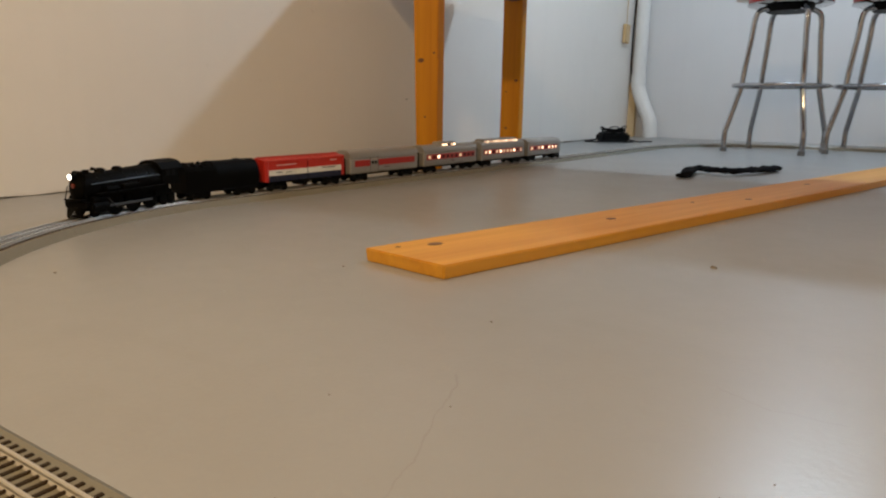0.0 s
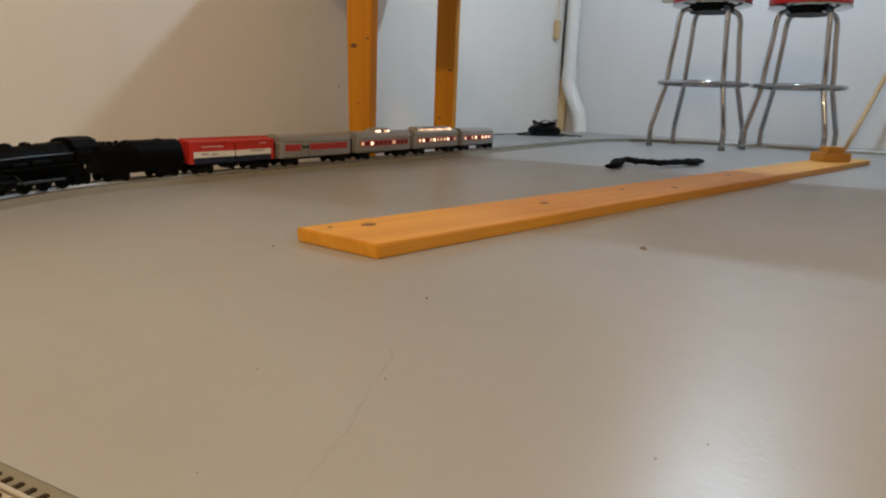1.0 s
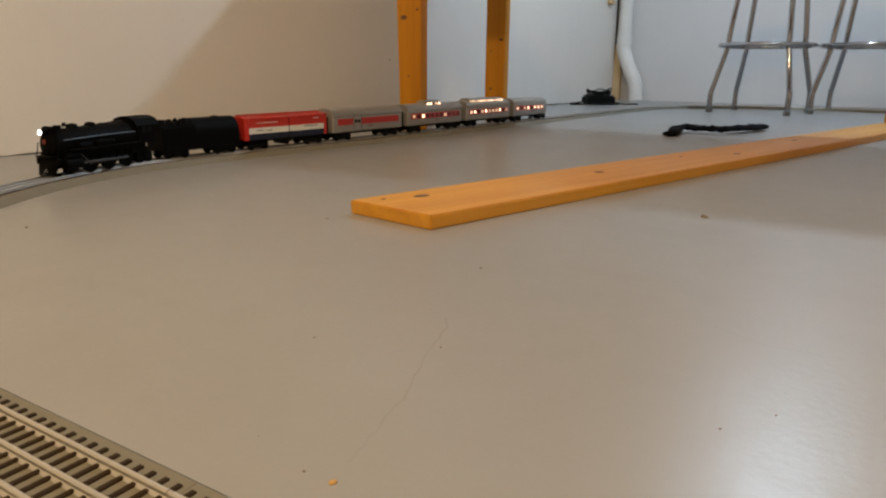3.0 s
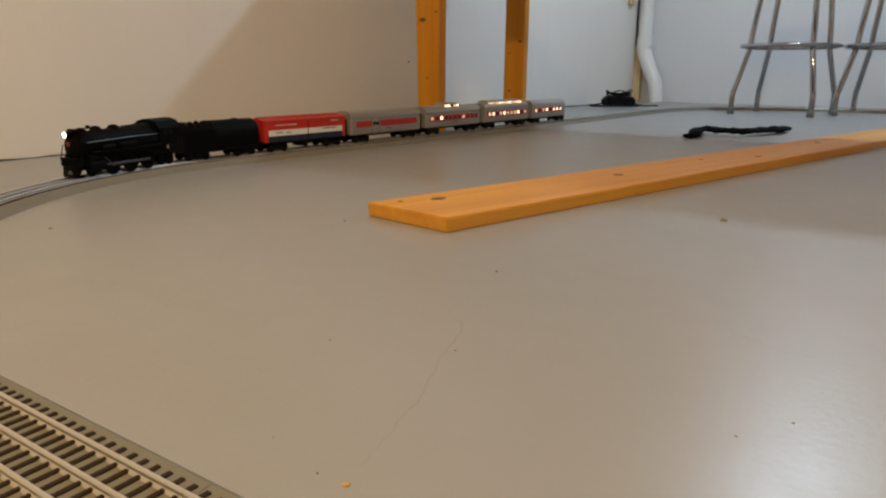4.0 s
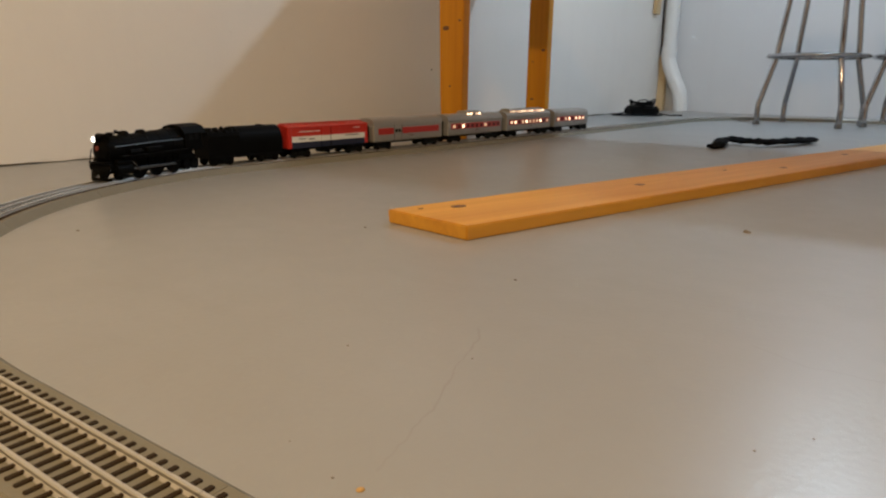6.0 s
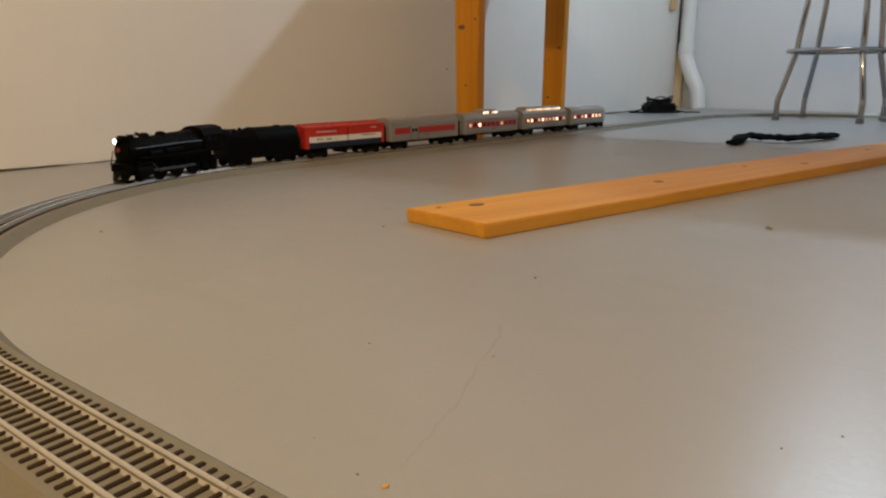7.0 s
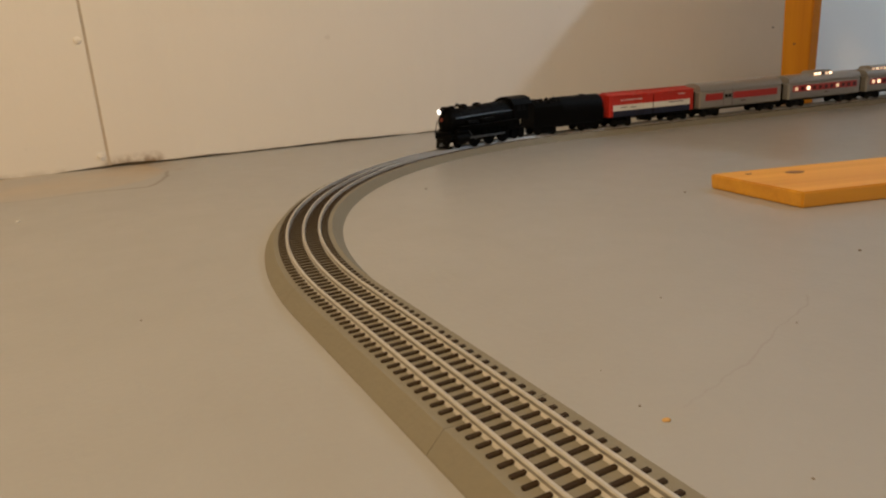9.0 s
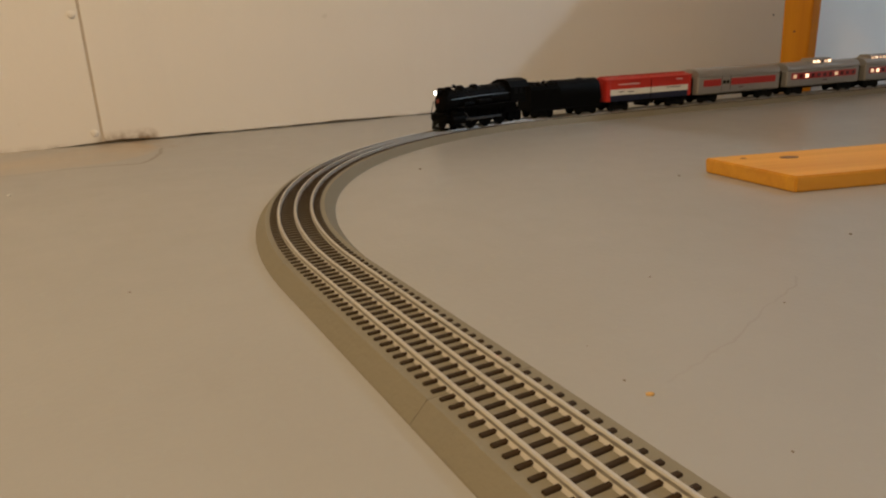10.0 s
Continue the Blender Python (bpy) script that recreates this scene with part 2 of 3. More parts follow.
def add_rod(bm, a, b, r0, r1=None, sides=16):
    """A closed round bar from a to b."""
    a, b = Vector(a), Vector(b)
    d = b - a
    m = Matrix.Translation((a + b) / 2) @ d.to_track_quat("Z", "Y").to_matrix().to_4x4()
    bmesh.ops.create_cone(bm, cap_ends=True, segments=sides, radius1=r0, radius2=r0 if r1 is None else r1, depth=d.length, matrix=m)
    return bm


def rod(a, b, r0, r1=None, sides=16):
    return add_rod(bmesh.new(), a, b, r0, r1, sides)


def add_sweep(bm, points, r, sides=10, closed=False):
    """A round tube along points, radius a number or a list."""
    pts = [Vector(p) for p in points]
    n = len(pts)
    rings = []
    up = Vector((0, 0, 1))
    prev = None
    for i, p in enumerate(pts):
        a = pts[(i - 1) % n] if closed or i else p
        b = pts[(i + 1) % n] if closed or i < n - 1 else p
        t = (b - a).normalized()
        if prev is None:
            u = t.cross(up)
            if u.length < 0.05:
                u = t.cross(Vector((0, 1, 0)))
            u.normalize()
        else:
            u = (prev - t * prev.dot(t)).normalized()
        prev = u
        w = t.cross(u)
        rr = r[i] if isinstance(r, (list, tuple)) else r
        rings.append([bm.verts.new(p + (u * math.cos(k * math.tau / sides) + w * math.sin(k * math.tau / sides)) * rr) for k in range(sides)])
    for i in range(n if closed else n - 1):
        a, b = rings[i], rings[(i + 1) % n]
        for k in range(sides):
            bm.faces.new((a[k], a[(k + 1) % sides], b[(k + 1) % sides], b[k]))
    if not closed:
        bm.faces.new(rings[0])
        bm.faces.new(rings[-1])
    return bm


def sweep(points, r, sides=10, closed=False):
    return add_sweep(bmesh.new(), points, r, sides, closed)


def smooth_line(points, steps=6):
    """A rounded line through points."""
    pts = [Vector(p) for p in points]
    ext = [pts[0] * 2 - pts[1], *pts, pts[-1] * 2 - pts[-2]]
    out = []
    for i in range(1, len(ext) - 2):
        p0, p1, p2, p3 = ext[i - 1:i + 3]
        for k in range(steps):
            t = k / steps
            out.append(0.5 * (2 * p1 + (p2 - p0) * t + (2 * p0 - 5 * p1 + 4 * p2 - p3) * t * t + (3 * p1 - p0 - 3 * p2 + p3) * t ** 3))
    out.append(pts[-1])
    return out


def add_lathe(bm, profile, axis_m, sides=24):
    """A turned shape: profile of (radius, height) about the z axis of axis_m."""
    rings = []
    for r, z in profile:
        rings.append([bm.verts.new(axis_m @ Vector((r * math.cos(k * math.tau / sides), r * math.sin(k * math.tau / sides), z))) for k in range(sides)])
    for a, b in zip(rings, rings[1:]):
        for k in range(sides):
            bm.faces.new((a[k], a[(k + 1) % sides], b[(k + 1) % sides], b[k]))
    bm.faces.new(rings[0])
    bm.faces.new(rings[-1])
    return bm


def lathe(profile, axis_m=Matrix.Identity(4), sides=24):
    return add_lathe(bmesh.new(), profile, axis_m, sides)


def add_extrude(bm, outline, x0, x1):
    """A prism along x from an outline in y, z."""
    a = [bm.verts.new((x0, y, z)) for y, z in outline]
    b = [bm.verts.new((x1, y, z)) for y, z in outline]
    n = len(outline)
    for k in range(n):
        bm.faces.new((a[k], a[(k + 1) % n], b[(k + 1) % n], b[k]))
    bm.faces.new(a)
    bm.faces.new(b)
    return bm


def extrude(outline, x0, x1):
    return add_extrude(bmesh.new(), outline, x0, x1)


# ---- the room ----
WX, BY = -1.589, 4.68      # left wall, back wall
RX, FY, CZ = 3.4, -3.2, 2.55

floor_bm = bmesh.new()
add_box(floor_bm, WX - 0.15, FY - 0.15, -0.1, RX + 0.15, BY + 0.15, 0.0)
tagged(part("floor", floor_bm, M_FLOOR), "grey painted concrete floor, slightly glossy and worn", "floor", kind="structure")
tagged(part("ceiling", box(WX - 0.15, FY - 0.15, CZ, RX + 0.15, BY + 0.15, CZ + 0.1), M_CEIL), "plain white ceiling", "ceiling", kind="structure")
wall_left = tagged(part("wall_left", box(WX - 0.13, FY - 0.13, 0, WX - 0.012, BY, CZ), M_STAIN), "cream painted basement wall of butted panels", "wall", kind="structure")


def wall_panel(y0, y1, x, lift):
    """A wall panel with a slightly uneven lower edge."""
    bm = bmesh.new()
    n = max(2, int((y1 - y0) / 0.03))
    rnd = random.Random(int(y0 * 100))
    low = [lift + 0.0042 * noise.noise((y0 * 3 + i * 0.23, 1.7, 0)) + rnd.uniform(0, 0.0022) for i in range(n + 1)]
    rows = []
    for i in range(n + 1):
        y = y0 + (y1 - y0) * i / n
        rows.append([bm.verts.new(c) for c in ((x, y, low[i]), (x, y, CZ), (WX - 0.012, y, CZ), (WX - 0.012, y, low[i]))])
    for a, b in zip(rows, rows[1:]):
        for k in range(4):
            bm.faces.new((a[k], a[(k + 1) % 4], b[(k + 1) % 4], b[k]))
    bm.faces.new(rows[0])
    bm.faces.new(rows[-1])
    return bm


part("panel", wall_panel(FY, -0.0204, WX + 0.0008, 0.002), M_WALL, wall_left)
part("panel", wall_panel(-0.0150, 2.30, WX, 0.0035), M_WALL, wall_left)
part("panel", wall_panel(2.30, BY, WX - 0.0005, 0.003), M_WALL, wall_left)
part("joint_filler", box(WX - 0.011, -0.0206, 0.004, WX - 0.0012, -0.0148, CZ), M_FILLER, wall_left, "dull brown joint filler")
for y, z in ((-0.0325, 0.264), (-0.0315, 0.025), (-0.0325, 0.52), (-0.0325, 0.80)):
    part("screw", lathe([(0.0075, 0), (0.0065, 0.0025), (0.002, 0.0035)], Matrix.Translation((WX + 0.0006, y, z)) @ pose(0, 0, 0, 0, 90, 0), 12), M_WALL, wall_left)
part("nail", lathe([(0.003, -0.002), (0.003, 0.0015), (0.001, 0.002)], Matrix.Translation((WX, 2.085, 0.226)) @ pose(0, 0, 0, 0, 90, 0), 10), M_DARK, wall_left, "dark nail head")
tagged(part("wall_back", box(WX - 0.13, BY, 0, RX + 0.13, BY + 0.13, CZ), M_BACK), "white painted basement wall", "wall", kind="structure")
tagged(part("wall_right", box(RX, FY, 0, RX + 0.13, BY, CZ), M_WALL), "plain cream painted wall", "wall", kind="structure")
tagged(part("wall_front", box(WX - 0.13, FY - 0.13, 0, RX + 0.13, FY, CZ), M_WALL), "plain cream painted wall", "wall", kind="structure")

# lamps out of the view
lamp = thing("tube_light", "cool white tube light on thin rods under the ceiling", "lamp", pose(-0.12, 3.05, 1.97))
part("housing", box(-0.5, -0.07, 0.02, 0.5, 0.07, 0.06, 0.008), M_PVC, lamp)
part("tube", rod((-0.47, 0, 0.012), (0.47, 0, 0.012), 0.0075), M_TUBE, lamp)
for x in (-0.4, 0.4):
    part("rod", rod((x, 0, 0.055), (x, 0, 0.58), 0.004), M_STEEL, lamp)
lamp = thing("ceiling_light", "round warm white lamp on the ceiling", "lamp", pose(0.20, -0.80, 2.55))
part("base", lathe([(0.11, 0), (0.11, -0.02), (0.09, -0.025)]), M_PVC, lamp)
part("globe", lathe([(0.085, -0.022), (0.085, -0.04), (0.05, -0.055), (0.01, -0.06)]), M_BULB, lamp)

# ---- the track ----
BR, BR2 = 0.708, 0.684      # near and far bend
C1 = Vector((-0.479, 0.8370))
A1, A2 = radians(271.5), radians(176.5)
L1 = BR * (A1 - A2)
P0 = C1 + BR * Vector((math.cos(A1), math.sin(A1)))
P1 = C1 + BR * Vector((math.cos(A2), math.sin(A2)))
H1 = radians(86.5)
L2 = 2.55
P2 = P1 + L2 * Vector((math.cos(H1), math.sin(H1)))
C2 = P2 + BR2 * Vector((math.sin(H1), -math.cos(H1)))
L3 = BR2 * radians(87.0)
P3 = C2 + BR2 * Vector((math.cos(radians(89.5)), math.sin(radians(89.5))))


def rail_point(s, off=0.0):
    """Place and heading on the track, s metres past the start of the near bend; off to the left of that heading."""
    if s < 0:
        h = radians(181.5)
        p = P0 + s * Vector((math.cos(h), math.sin(h)))
    elif s < L1:
        a = A1 - s / BR
        p, h = C1 + BR * Vector((math.cos(a), math.sin(a))), a - math.pi / 2
    elif s < L1 + L2:
        h = H1
        p = P1 + (s - L1) * Vector((math.cos(h), math.sin(h)))
    elif s < L1 + L2 + L3:
        a = radians(176.5) - (s - L1 - L2) / BR2
        p, h = C2 + BR2 * Vector((math.cos(a), math.sin(a))), a - math.pi / 2
    else:
        h = radians(-0.5)
        p = P3 + (s - L1 - L2 - L3) * Vector((math.cos(h), math.sin(h)))
    return p + off * Vector((-math.sin(h), math.cos(h))), h


def strip(s0, s1, outline, steps):
    """A profile of (side, height) swept along the track."""
    bm = bmesh.new()
    rows = []
    for i in range(steps + 1):
        s = s0 + (s1 - s0) * i / steps
        rows.append([bm.verts.new((*rail_point(s, o)[0], z)) for o, z in outline])
    n = len(outline)
    for a, b in zip(rows, rows[1:]):
        for k in range(n):
            bm.faces.new((a[k], a[(k + 1) % n], b[(k + 1) % n], b[k]))
    bm.faces.new(rows[0])
    bm.faces.new(rows[-1])
    return bm


ZB, ZR = 0.0112, 0.0160     # top of the roadbed, top of the rails
GAUGE = 0.0172
TIE = 0.0090
tie_bm = box(-0.0016, -0.0265, ZB - 0.002, 0.0016, 0.0265, ZB + 0.0012, 0.0005)
TIE_MESH = mesh_of("tie", tie_bm, M_TIE)
BED = [(-0.0425, 0.0), (-0.0418, 0.0008), (-0.0312, ZB), (0.0310, ZB), (0.0410, 0.0010), (0.0415, 0.0)]


def track_section(s0, s1):
    ob = thing("track_section", "three-rail toy train track on tan plastic roadbed on the floor", "toy track", group="toy train track")
    steps = 10
    part("roadbed", strip(s0 + 0.0002, s1 - 0.0002, BED, steps), M_BED, ob)
    for o in (-GAUGE, 0.0, GAUGE):
        prof = [(o - 0.0022, ZB), (o - 0.0009, ZB + 0.0015), (o - 0.0013, ZR - 0.0008), (o - 0.0007, ZR), (o + 0.0007, ZR), (o + 0.0013, ZR - 0.0008), (o + 0.0009, ZB + 0.0015), (o + 0.0022, ZB)]
        part("rail", strip(s0 + 0.0002, s1 - 0.0002, prof, steps), M_RAIL, ob)
    n = int(round((s1 - s0) / TIE))
    for i in range(n):
        p, h = rail_point(s0 + (i + 0.5) * (s1 - s0) / n)
        t = new("tie", TIE_MESH)
        t.parent, t.matrix_world = ob, pose(p.x, p.y, 0, 0, 0, math.degrees(h))


S_JOINT = -0.2205
SEC = 0.254
for i in range(-7, 24):
    s0 = S_JOINT + i * SEC
    track_section(s0, s0 + SEC)

# ---- the train ----
TZ = ZR


def place_on_track(s, base):
    """Pose of a car whose bogies stand base apart round s, front towards the near bend."""
    a, b = rail_point(s + base / 2)[0], rail_point(s - base / 2)[0]
    d = b - a
    m = (a + b) / 2
    return pose(m.x, m.y, TZ, 0, 0, math.degrees(math.atan2(d.y, d.x)))


def wheel_bm(r, w=0.006, sides=20):
    bm = bmesh.new()
    add_lathe(bm, [(r * 0.25, -w / 2 - 0.001), (r * 0.3, -w / 2), (r, -w / 2), (r, w / 2 - 0.001), (r * 1.12, w / 2), (r * 1.12, w / 2 + 0.001), (r * 0.4, w / 2 + 0.001)], pose(0, 0, 0, 90, 0, 0), sides)
    return bm


def bogie(parent, x, r=0.0082, span=0.036):
    """A four-wheel bogie under a car."""
    bm = bmesh.new()
    for y in (-0.019, 0.019):
        add_box(bm, x - 0.026, y - 0.0025, r - 0.003, x + 0.026, y + 0.0025, r + 0.0045, 0.001)
        add_box(bm, x - 0.009, y - 0.0035, r - 0.005, x + 0.009, y + 0.0035, r + 0.006, 0.001)
        for dx in (-span / 2, span / 2):
            add_box(bm, x + dx - 0.005, y - 0.0035, r - 0.004, x + dx + 0.005, y + 0.0035, r + 0.005, 0.001)
    add_box(bm, x - 0.008, -0.02, r, x + 0.008, 0.02, r + 0.007)
    ob = part("bogie", bm, M_BLACK, parent)
    for dx in (-span / 2, span / 2):
        for y, turn in ((-0.0165, 1), (0.0165, -1)):
            w = part("wheel", wheel_bm(r), M_BLACK, ob)
            w.location = (x + dx, y, r)
            w.rotation_euler = (0, 0, 0 if turn > 0 else math.pi)
    return ob


def coupler(parent, x, sign):
    bm = box(min(x, x + sign * 0.012), -0.003, 0.010, max(x, x + sign * 0.012), 0.003, 0.014, 0.001)
    add_box(bm, x + sign * 0.012 - 0.004, -0.005, 0.007, x + sign * 0.012 + 0.004, 0.004, 0.017, 0.0015)
    part("coupler", bm, M_BLACK, parent)


def locomotive(m):
    ob = thing("steam_locomotive", "black toy steam locomotive with a lit headlight on the track", "toy locomotive", m)
    # boiler along x, front towards +x
    ax = pose(0, 0, 0.046, 0, 90, 0)
    bm = lathe([(0.0285, -0.075), (0.0285, -0.05), (0.0262, 0.0), (0.0245, 0.05), (0.0230, 0.098), (0.021, 0.104)], ax, 32)
    for x, q in ((-0.045, 0.0283), (-0.015, 0.0269), (0.015, 0.0257), (0.045, 0.0247), (0.075, 0.0238)):
        add_lathe(bm, [(q, x - 0.0012), (q + 0.0007, x), (q, x + 0.0012)], ax, 32)
    part("boiler", bm, M_LOCO, ob, "", True)
    part("smokebox_door", lathe([(0.0195, 0.103), (0.0185, 0.107), (0.012, 0.111), (0.004, 0.1125)], ax, 28), M_LOCO, ob, "", True)
    hd = part("headlight", lathe([(0.0045, 0.104), (0.0052, 0.110), (0.0052, 0.1175), (0.0047, 0.1185)], pose(0, 0, 0.0665, 0, 90, 0), 20), M_LOCO, ob, "", True)
    part("lens", lathe([(0.0044, 0.1186), (0.0036, 0.1196), (0.0012, 0.1201)], pose(0, 0, 0.0665, 0, 90, 0), 20), M_HEAD, hd, "glowing round headlight lens")
    part("number_plate", lathe([(0.0038, 0.1110), (0.0038, 0.1140), (0.0025, 0.1143)], pose(0, 0, 0.0520, 0, 90, 0), 16), M_PLATE, ob, "small round orange plate")
    part("chimney", lathe([(0.0085, 0.066), (0.0065, 0.069), (0.0062, 0.0735), (0.0075, 0.0750), (0.005, 0.0750)], pose(0.083, 0, 0), 20), M_LOCO, ob, "", True)
    for x, r in ((0.052, 0.0095), (0.012, 0.010)):
        part("dome", lathe([(r + 0.004, 0.066), (r + 0.001, 0.0705), (r, 0.0730), (r * 0.75, 0.0755), (r * 0.2, 0.0765)], pose(x, 0, 0), 20), M_LOCO, ob, "", True)
    bell = lathe([(0.004, 0.0725), (0.0032, 0.0755), (0.002, 0.078), (0.0005, 0.0785)], pose(0.068, 0, 0), 12)
    add_rod(bell, (0.068, -0.005, 0.069), (0.068, -0.005, 0.078), 0.0007, sides=6)
    add_rod(bell, (0.068, 0.005, 0.069), (0.068, 0.005, 0.078), 0.0007, sides=6)
    part("bell", bell, M_LOCO, ob)
    # feedwater drum across the smokebox
    part("heater_drum", rod((0.0985, -0.013, 0.070), (0.0985, 0.013, 0.070), 0.0045, sides=14), M_LOCO, ob, "", True)
    for y in (-1, 1):
        bm = box(-0.075, y * 0.031 - 0.006, 0.037, 0.090, y * 0.031 + 0.006, 0.0392, 0.0006)
        add_box(bm, -0.01, y * 0.030 - 0.005, 0.0395, 0.03, y * 0.030 + 0.005, 0.049, 0.002)
        add_rod(bm, (0.04, y * 0.030, 0.043), (0.068, y * 0.030, 0.043), 0.0048)
        part("running_board", bm, M_LOCO, ob)
        rail = sweep([(-0.072, y * 0.0268, 0.056), (0.0, y * 0.0272, 0.056), (0.095, y * 0.0255, 0.054)], 0.0008, 6)
        for x in (-0.05, 0.0, 0.05):
            add_rod(rail, (x, y * 0.0235, 0.056), (x, y * 0.0275, 0.056), 0.0007, sides=6)
        part("handrail", rail, M_WHEEL, ob)
        cyl = rod((0.066, y * 0.0265, 0.017), (0.100, y * 0.0265, 0.017), 0.0088, sides=20)
        add_rod(cyl, (0.068, y * 0.0265, 0.029), (0.098, y * 0.0265, 0.029), 0.0055, sides=16)
        add_rod(cyl, (0.100, y * 0.0265, 0.017), (0.103, y * 0.0265, 0.017), 0.0045, sides=14)
        part("cylinder", cyl, M_LOCO, ob, "", True)
        bm = box(-0.048, y * 0.0245 - 0.001, 0.013, 0.044, y * 0.0245 + 0.001, 0.017, 0.0005)
        add_box(bm, 0.005, y * 0.0275 - 0.001, 0.0145, 0.068, y * 0.0275 + 0.001, 0.018, 0.0005)
        add_rod(bm, (0.045, y * 0.0285, 0.012), (0.064, y * 0.0285, 0.030), 0.0011, sides=6)
        part("drive_rod", bm, M_WHEEL, ob)
        for x, r in ((-0.045, 0.0175), (-0.002, 0.0175), (0.041, 0.0175), (0.088, 0.0085), (-0.082, 0.0095), (-0.104, 0.0095)):
            o = part("wheel", wheel_bm(r, 0.005, 28), M_LOCO, ob)
            if r > 0.015:
                for k in range(10):
                    a = k * math.tau / 10
                    part("spoke", rod((0.15 * r * math.cos(a), -0.0035, 0.15 * r * math.sin(a)), (0.85 * r * math.cos(a), -0.0032, 0.85 * r * math.sin(a)), 0.0011, sides=5), M_LOCO, o)
            o.location = (x, y * 0.0175, r)
            o.rotation_euler = (0, 0, 0 if y < 0 else math.pi)
    part("frame", box(-0.115, -0.012, 0.010, 0.105, 0.012, 0.026, 0.001), M_LOCO, ob)
    part("firebox", box(-0.10, -0.024, 0.018, -0.055, 0.024, 0.046, 0.003), M_LOCO, ob)
    # pilot beam, cowcatcher and steps
    part("pilot_beam", box(0.103, -0.027, 0.017, 0.112, 0.027, 0.0270, 0.001), M_LOCO, ob)
    cowcatcher = part("cowcatcher", box(0.104, -0.022, 0.001, 0.114, 0.022, 0.004, 0.001), M_LOCO, ob)
    for k in range(11):
        y = -0.023 + k * 0.0046
        reach = 0.1285 - abs(y) * 0.55
        part("bar", rod((0.110, y * 0.95, 0.018), (reach, y * 0.8, 0.0025), 0.0013, sides=6), M_LOCO, cowcatcher)
    bm = box(0.098, -0.021, 0.0285, 0.118, 0.021, 0.0305, 0.0005)
    part("front_deck", bm, M_LOCO, ob)
    for y in (-1, 1):
        part("stanchion", rod((0.110, y * 0.027, 0.028), (0.106, y * 0.023, 0.050), 0.0009, sides=6), M_LOCO, ob)
        part("marker_lamp", rod((0.100, y * 0.016, 0.060), (0.100, y * 0.016, 0.070), 0.0022, sides=8), M_LOCO, ob)
    # cab
    outline = [(-0.031, 0.036), (-0.031, 0.066), (-0.022, 0.0755), (-0.008, 0.079), (0.008, 0.079), (0.022, 0.0755), (0.031, 0.066), (0.031, 0.036)]
    part("cab", extrude(outline, -0.118, -0.072), M_LOCO, ob)
    roof = [(-0.034, 0.065), (-0.024, 0.0765), (-0.008, 0.0805), (0.008, 0.0805), (0.024, 0.0765), (0.034, 0.065), (0.033, 0.0635), (0.0, 0.0775), (-0.033, 0.0635)]
    part("cab_roof", extrude(roof, -0.130, -0.069), M_LOCO, ob)
    for y in (-1, 1):
        for x in (-0.104, -0.088):
            part("cab_window", box(x - 0.006, y * 0.0312 - 0.0006, 0.053, x + 0.006, y * 0.0312 + 0.0006, 0.064, 0.0005), M_BLACK, ob)
    coupler(ob, -0.118, -1)
    return ob


def tender(m):
    ob = thing("tender", "black toy coal tender with a rounded rear tank", "toy tender", m)
    L = 0.175
    h = L / 2
    prof = [(-0.028, 0.017), *[(-0.030 * math.cos(k * math.pi / 14), 0.040 + 0.031 * math.sin(k * math.pi / 14)) for k in range(15)], (0.028, 0.017)]
    part("tank", extrude(prof, -h, h * 0.18), M_LOCO, ob, "", True)
    part("bunker", extrude([(-0.0295, 0.017), (-0.0295, 0.055), (-0.027, 0.062), (-0.020, 0.066), (0.020, 0.066), (0.027, 0.062), (0.0295, 0.055), (0.0295, 0.017)], h * 0.18, h), M_LOCO, ob)
    bm = bmesh.new()
    rnd = random.Random(5)
    for _ in range(45):
        x, y = rnd.uniform(h * 0.22, h * 0.95), rnd.uniform(-0.024, 0.024)
        bmesh.ops.create_icosphere(bm, subdivisions=1, radius=rnd.uniform(0.003, 0.0055), matrix=Matrix.Translation((x, y, 0.0635 + 0.004 * (1 - abs(y) / 0.024))))
    tagged(part("coal", bm, M_LOCO, ob), kind="stuff")
    part("hatch", lathe([(0.008, 0.066), (0.008, 0.071), (0.006, 0.0725)], pose(-h * 0.55, 0, 0), 16), M_LOCO, ob)
    part("sill", box(-h - 0.002, -0.030, 0.0135, h + 0.002, 0.030, 0.0172, 0.0008), M_LOCO, ob)
    lad = bmesh.new()
    for y in (-0.012, -0.004):
        add_rod(lad, (-h - 0.0015, y, 0.018), (-h - 0.0015, y, 0.06), 0.0007, sides=6)
    for k in range(6):
        add_rod(lad, (-h - 0.0015, -0.012, 0.022 + k * 0.007), (-h - 0.0015, -0.004, 0.022 + k * 0.007), 0.0006, sides=6)
    part("ladder", lad, M_LOCO, ob)
    bogie(ob, -0.055)
    bogie(ob, 0.055)
    coupler(ob, -h, -1)
    return ob


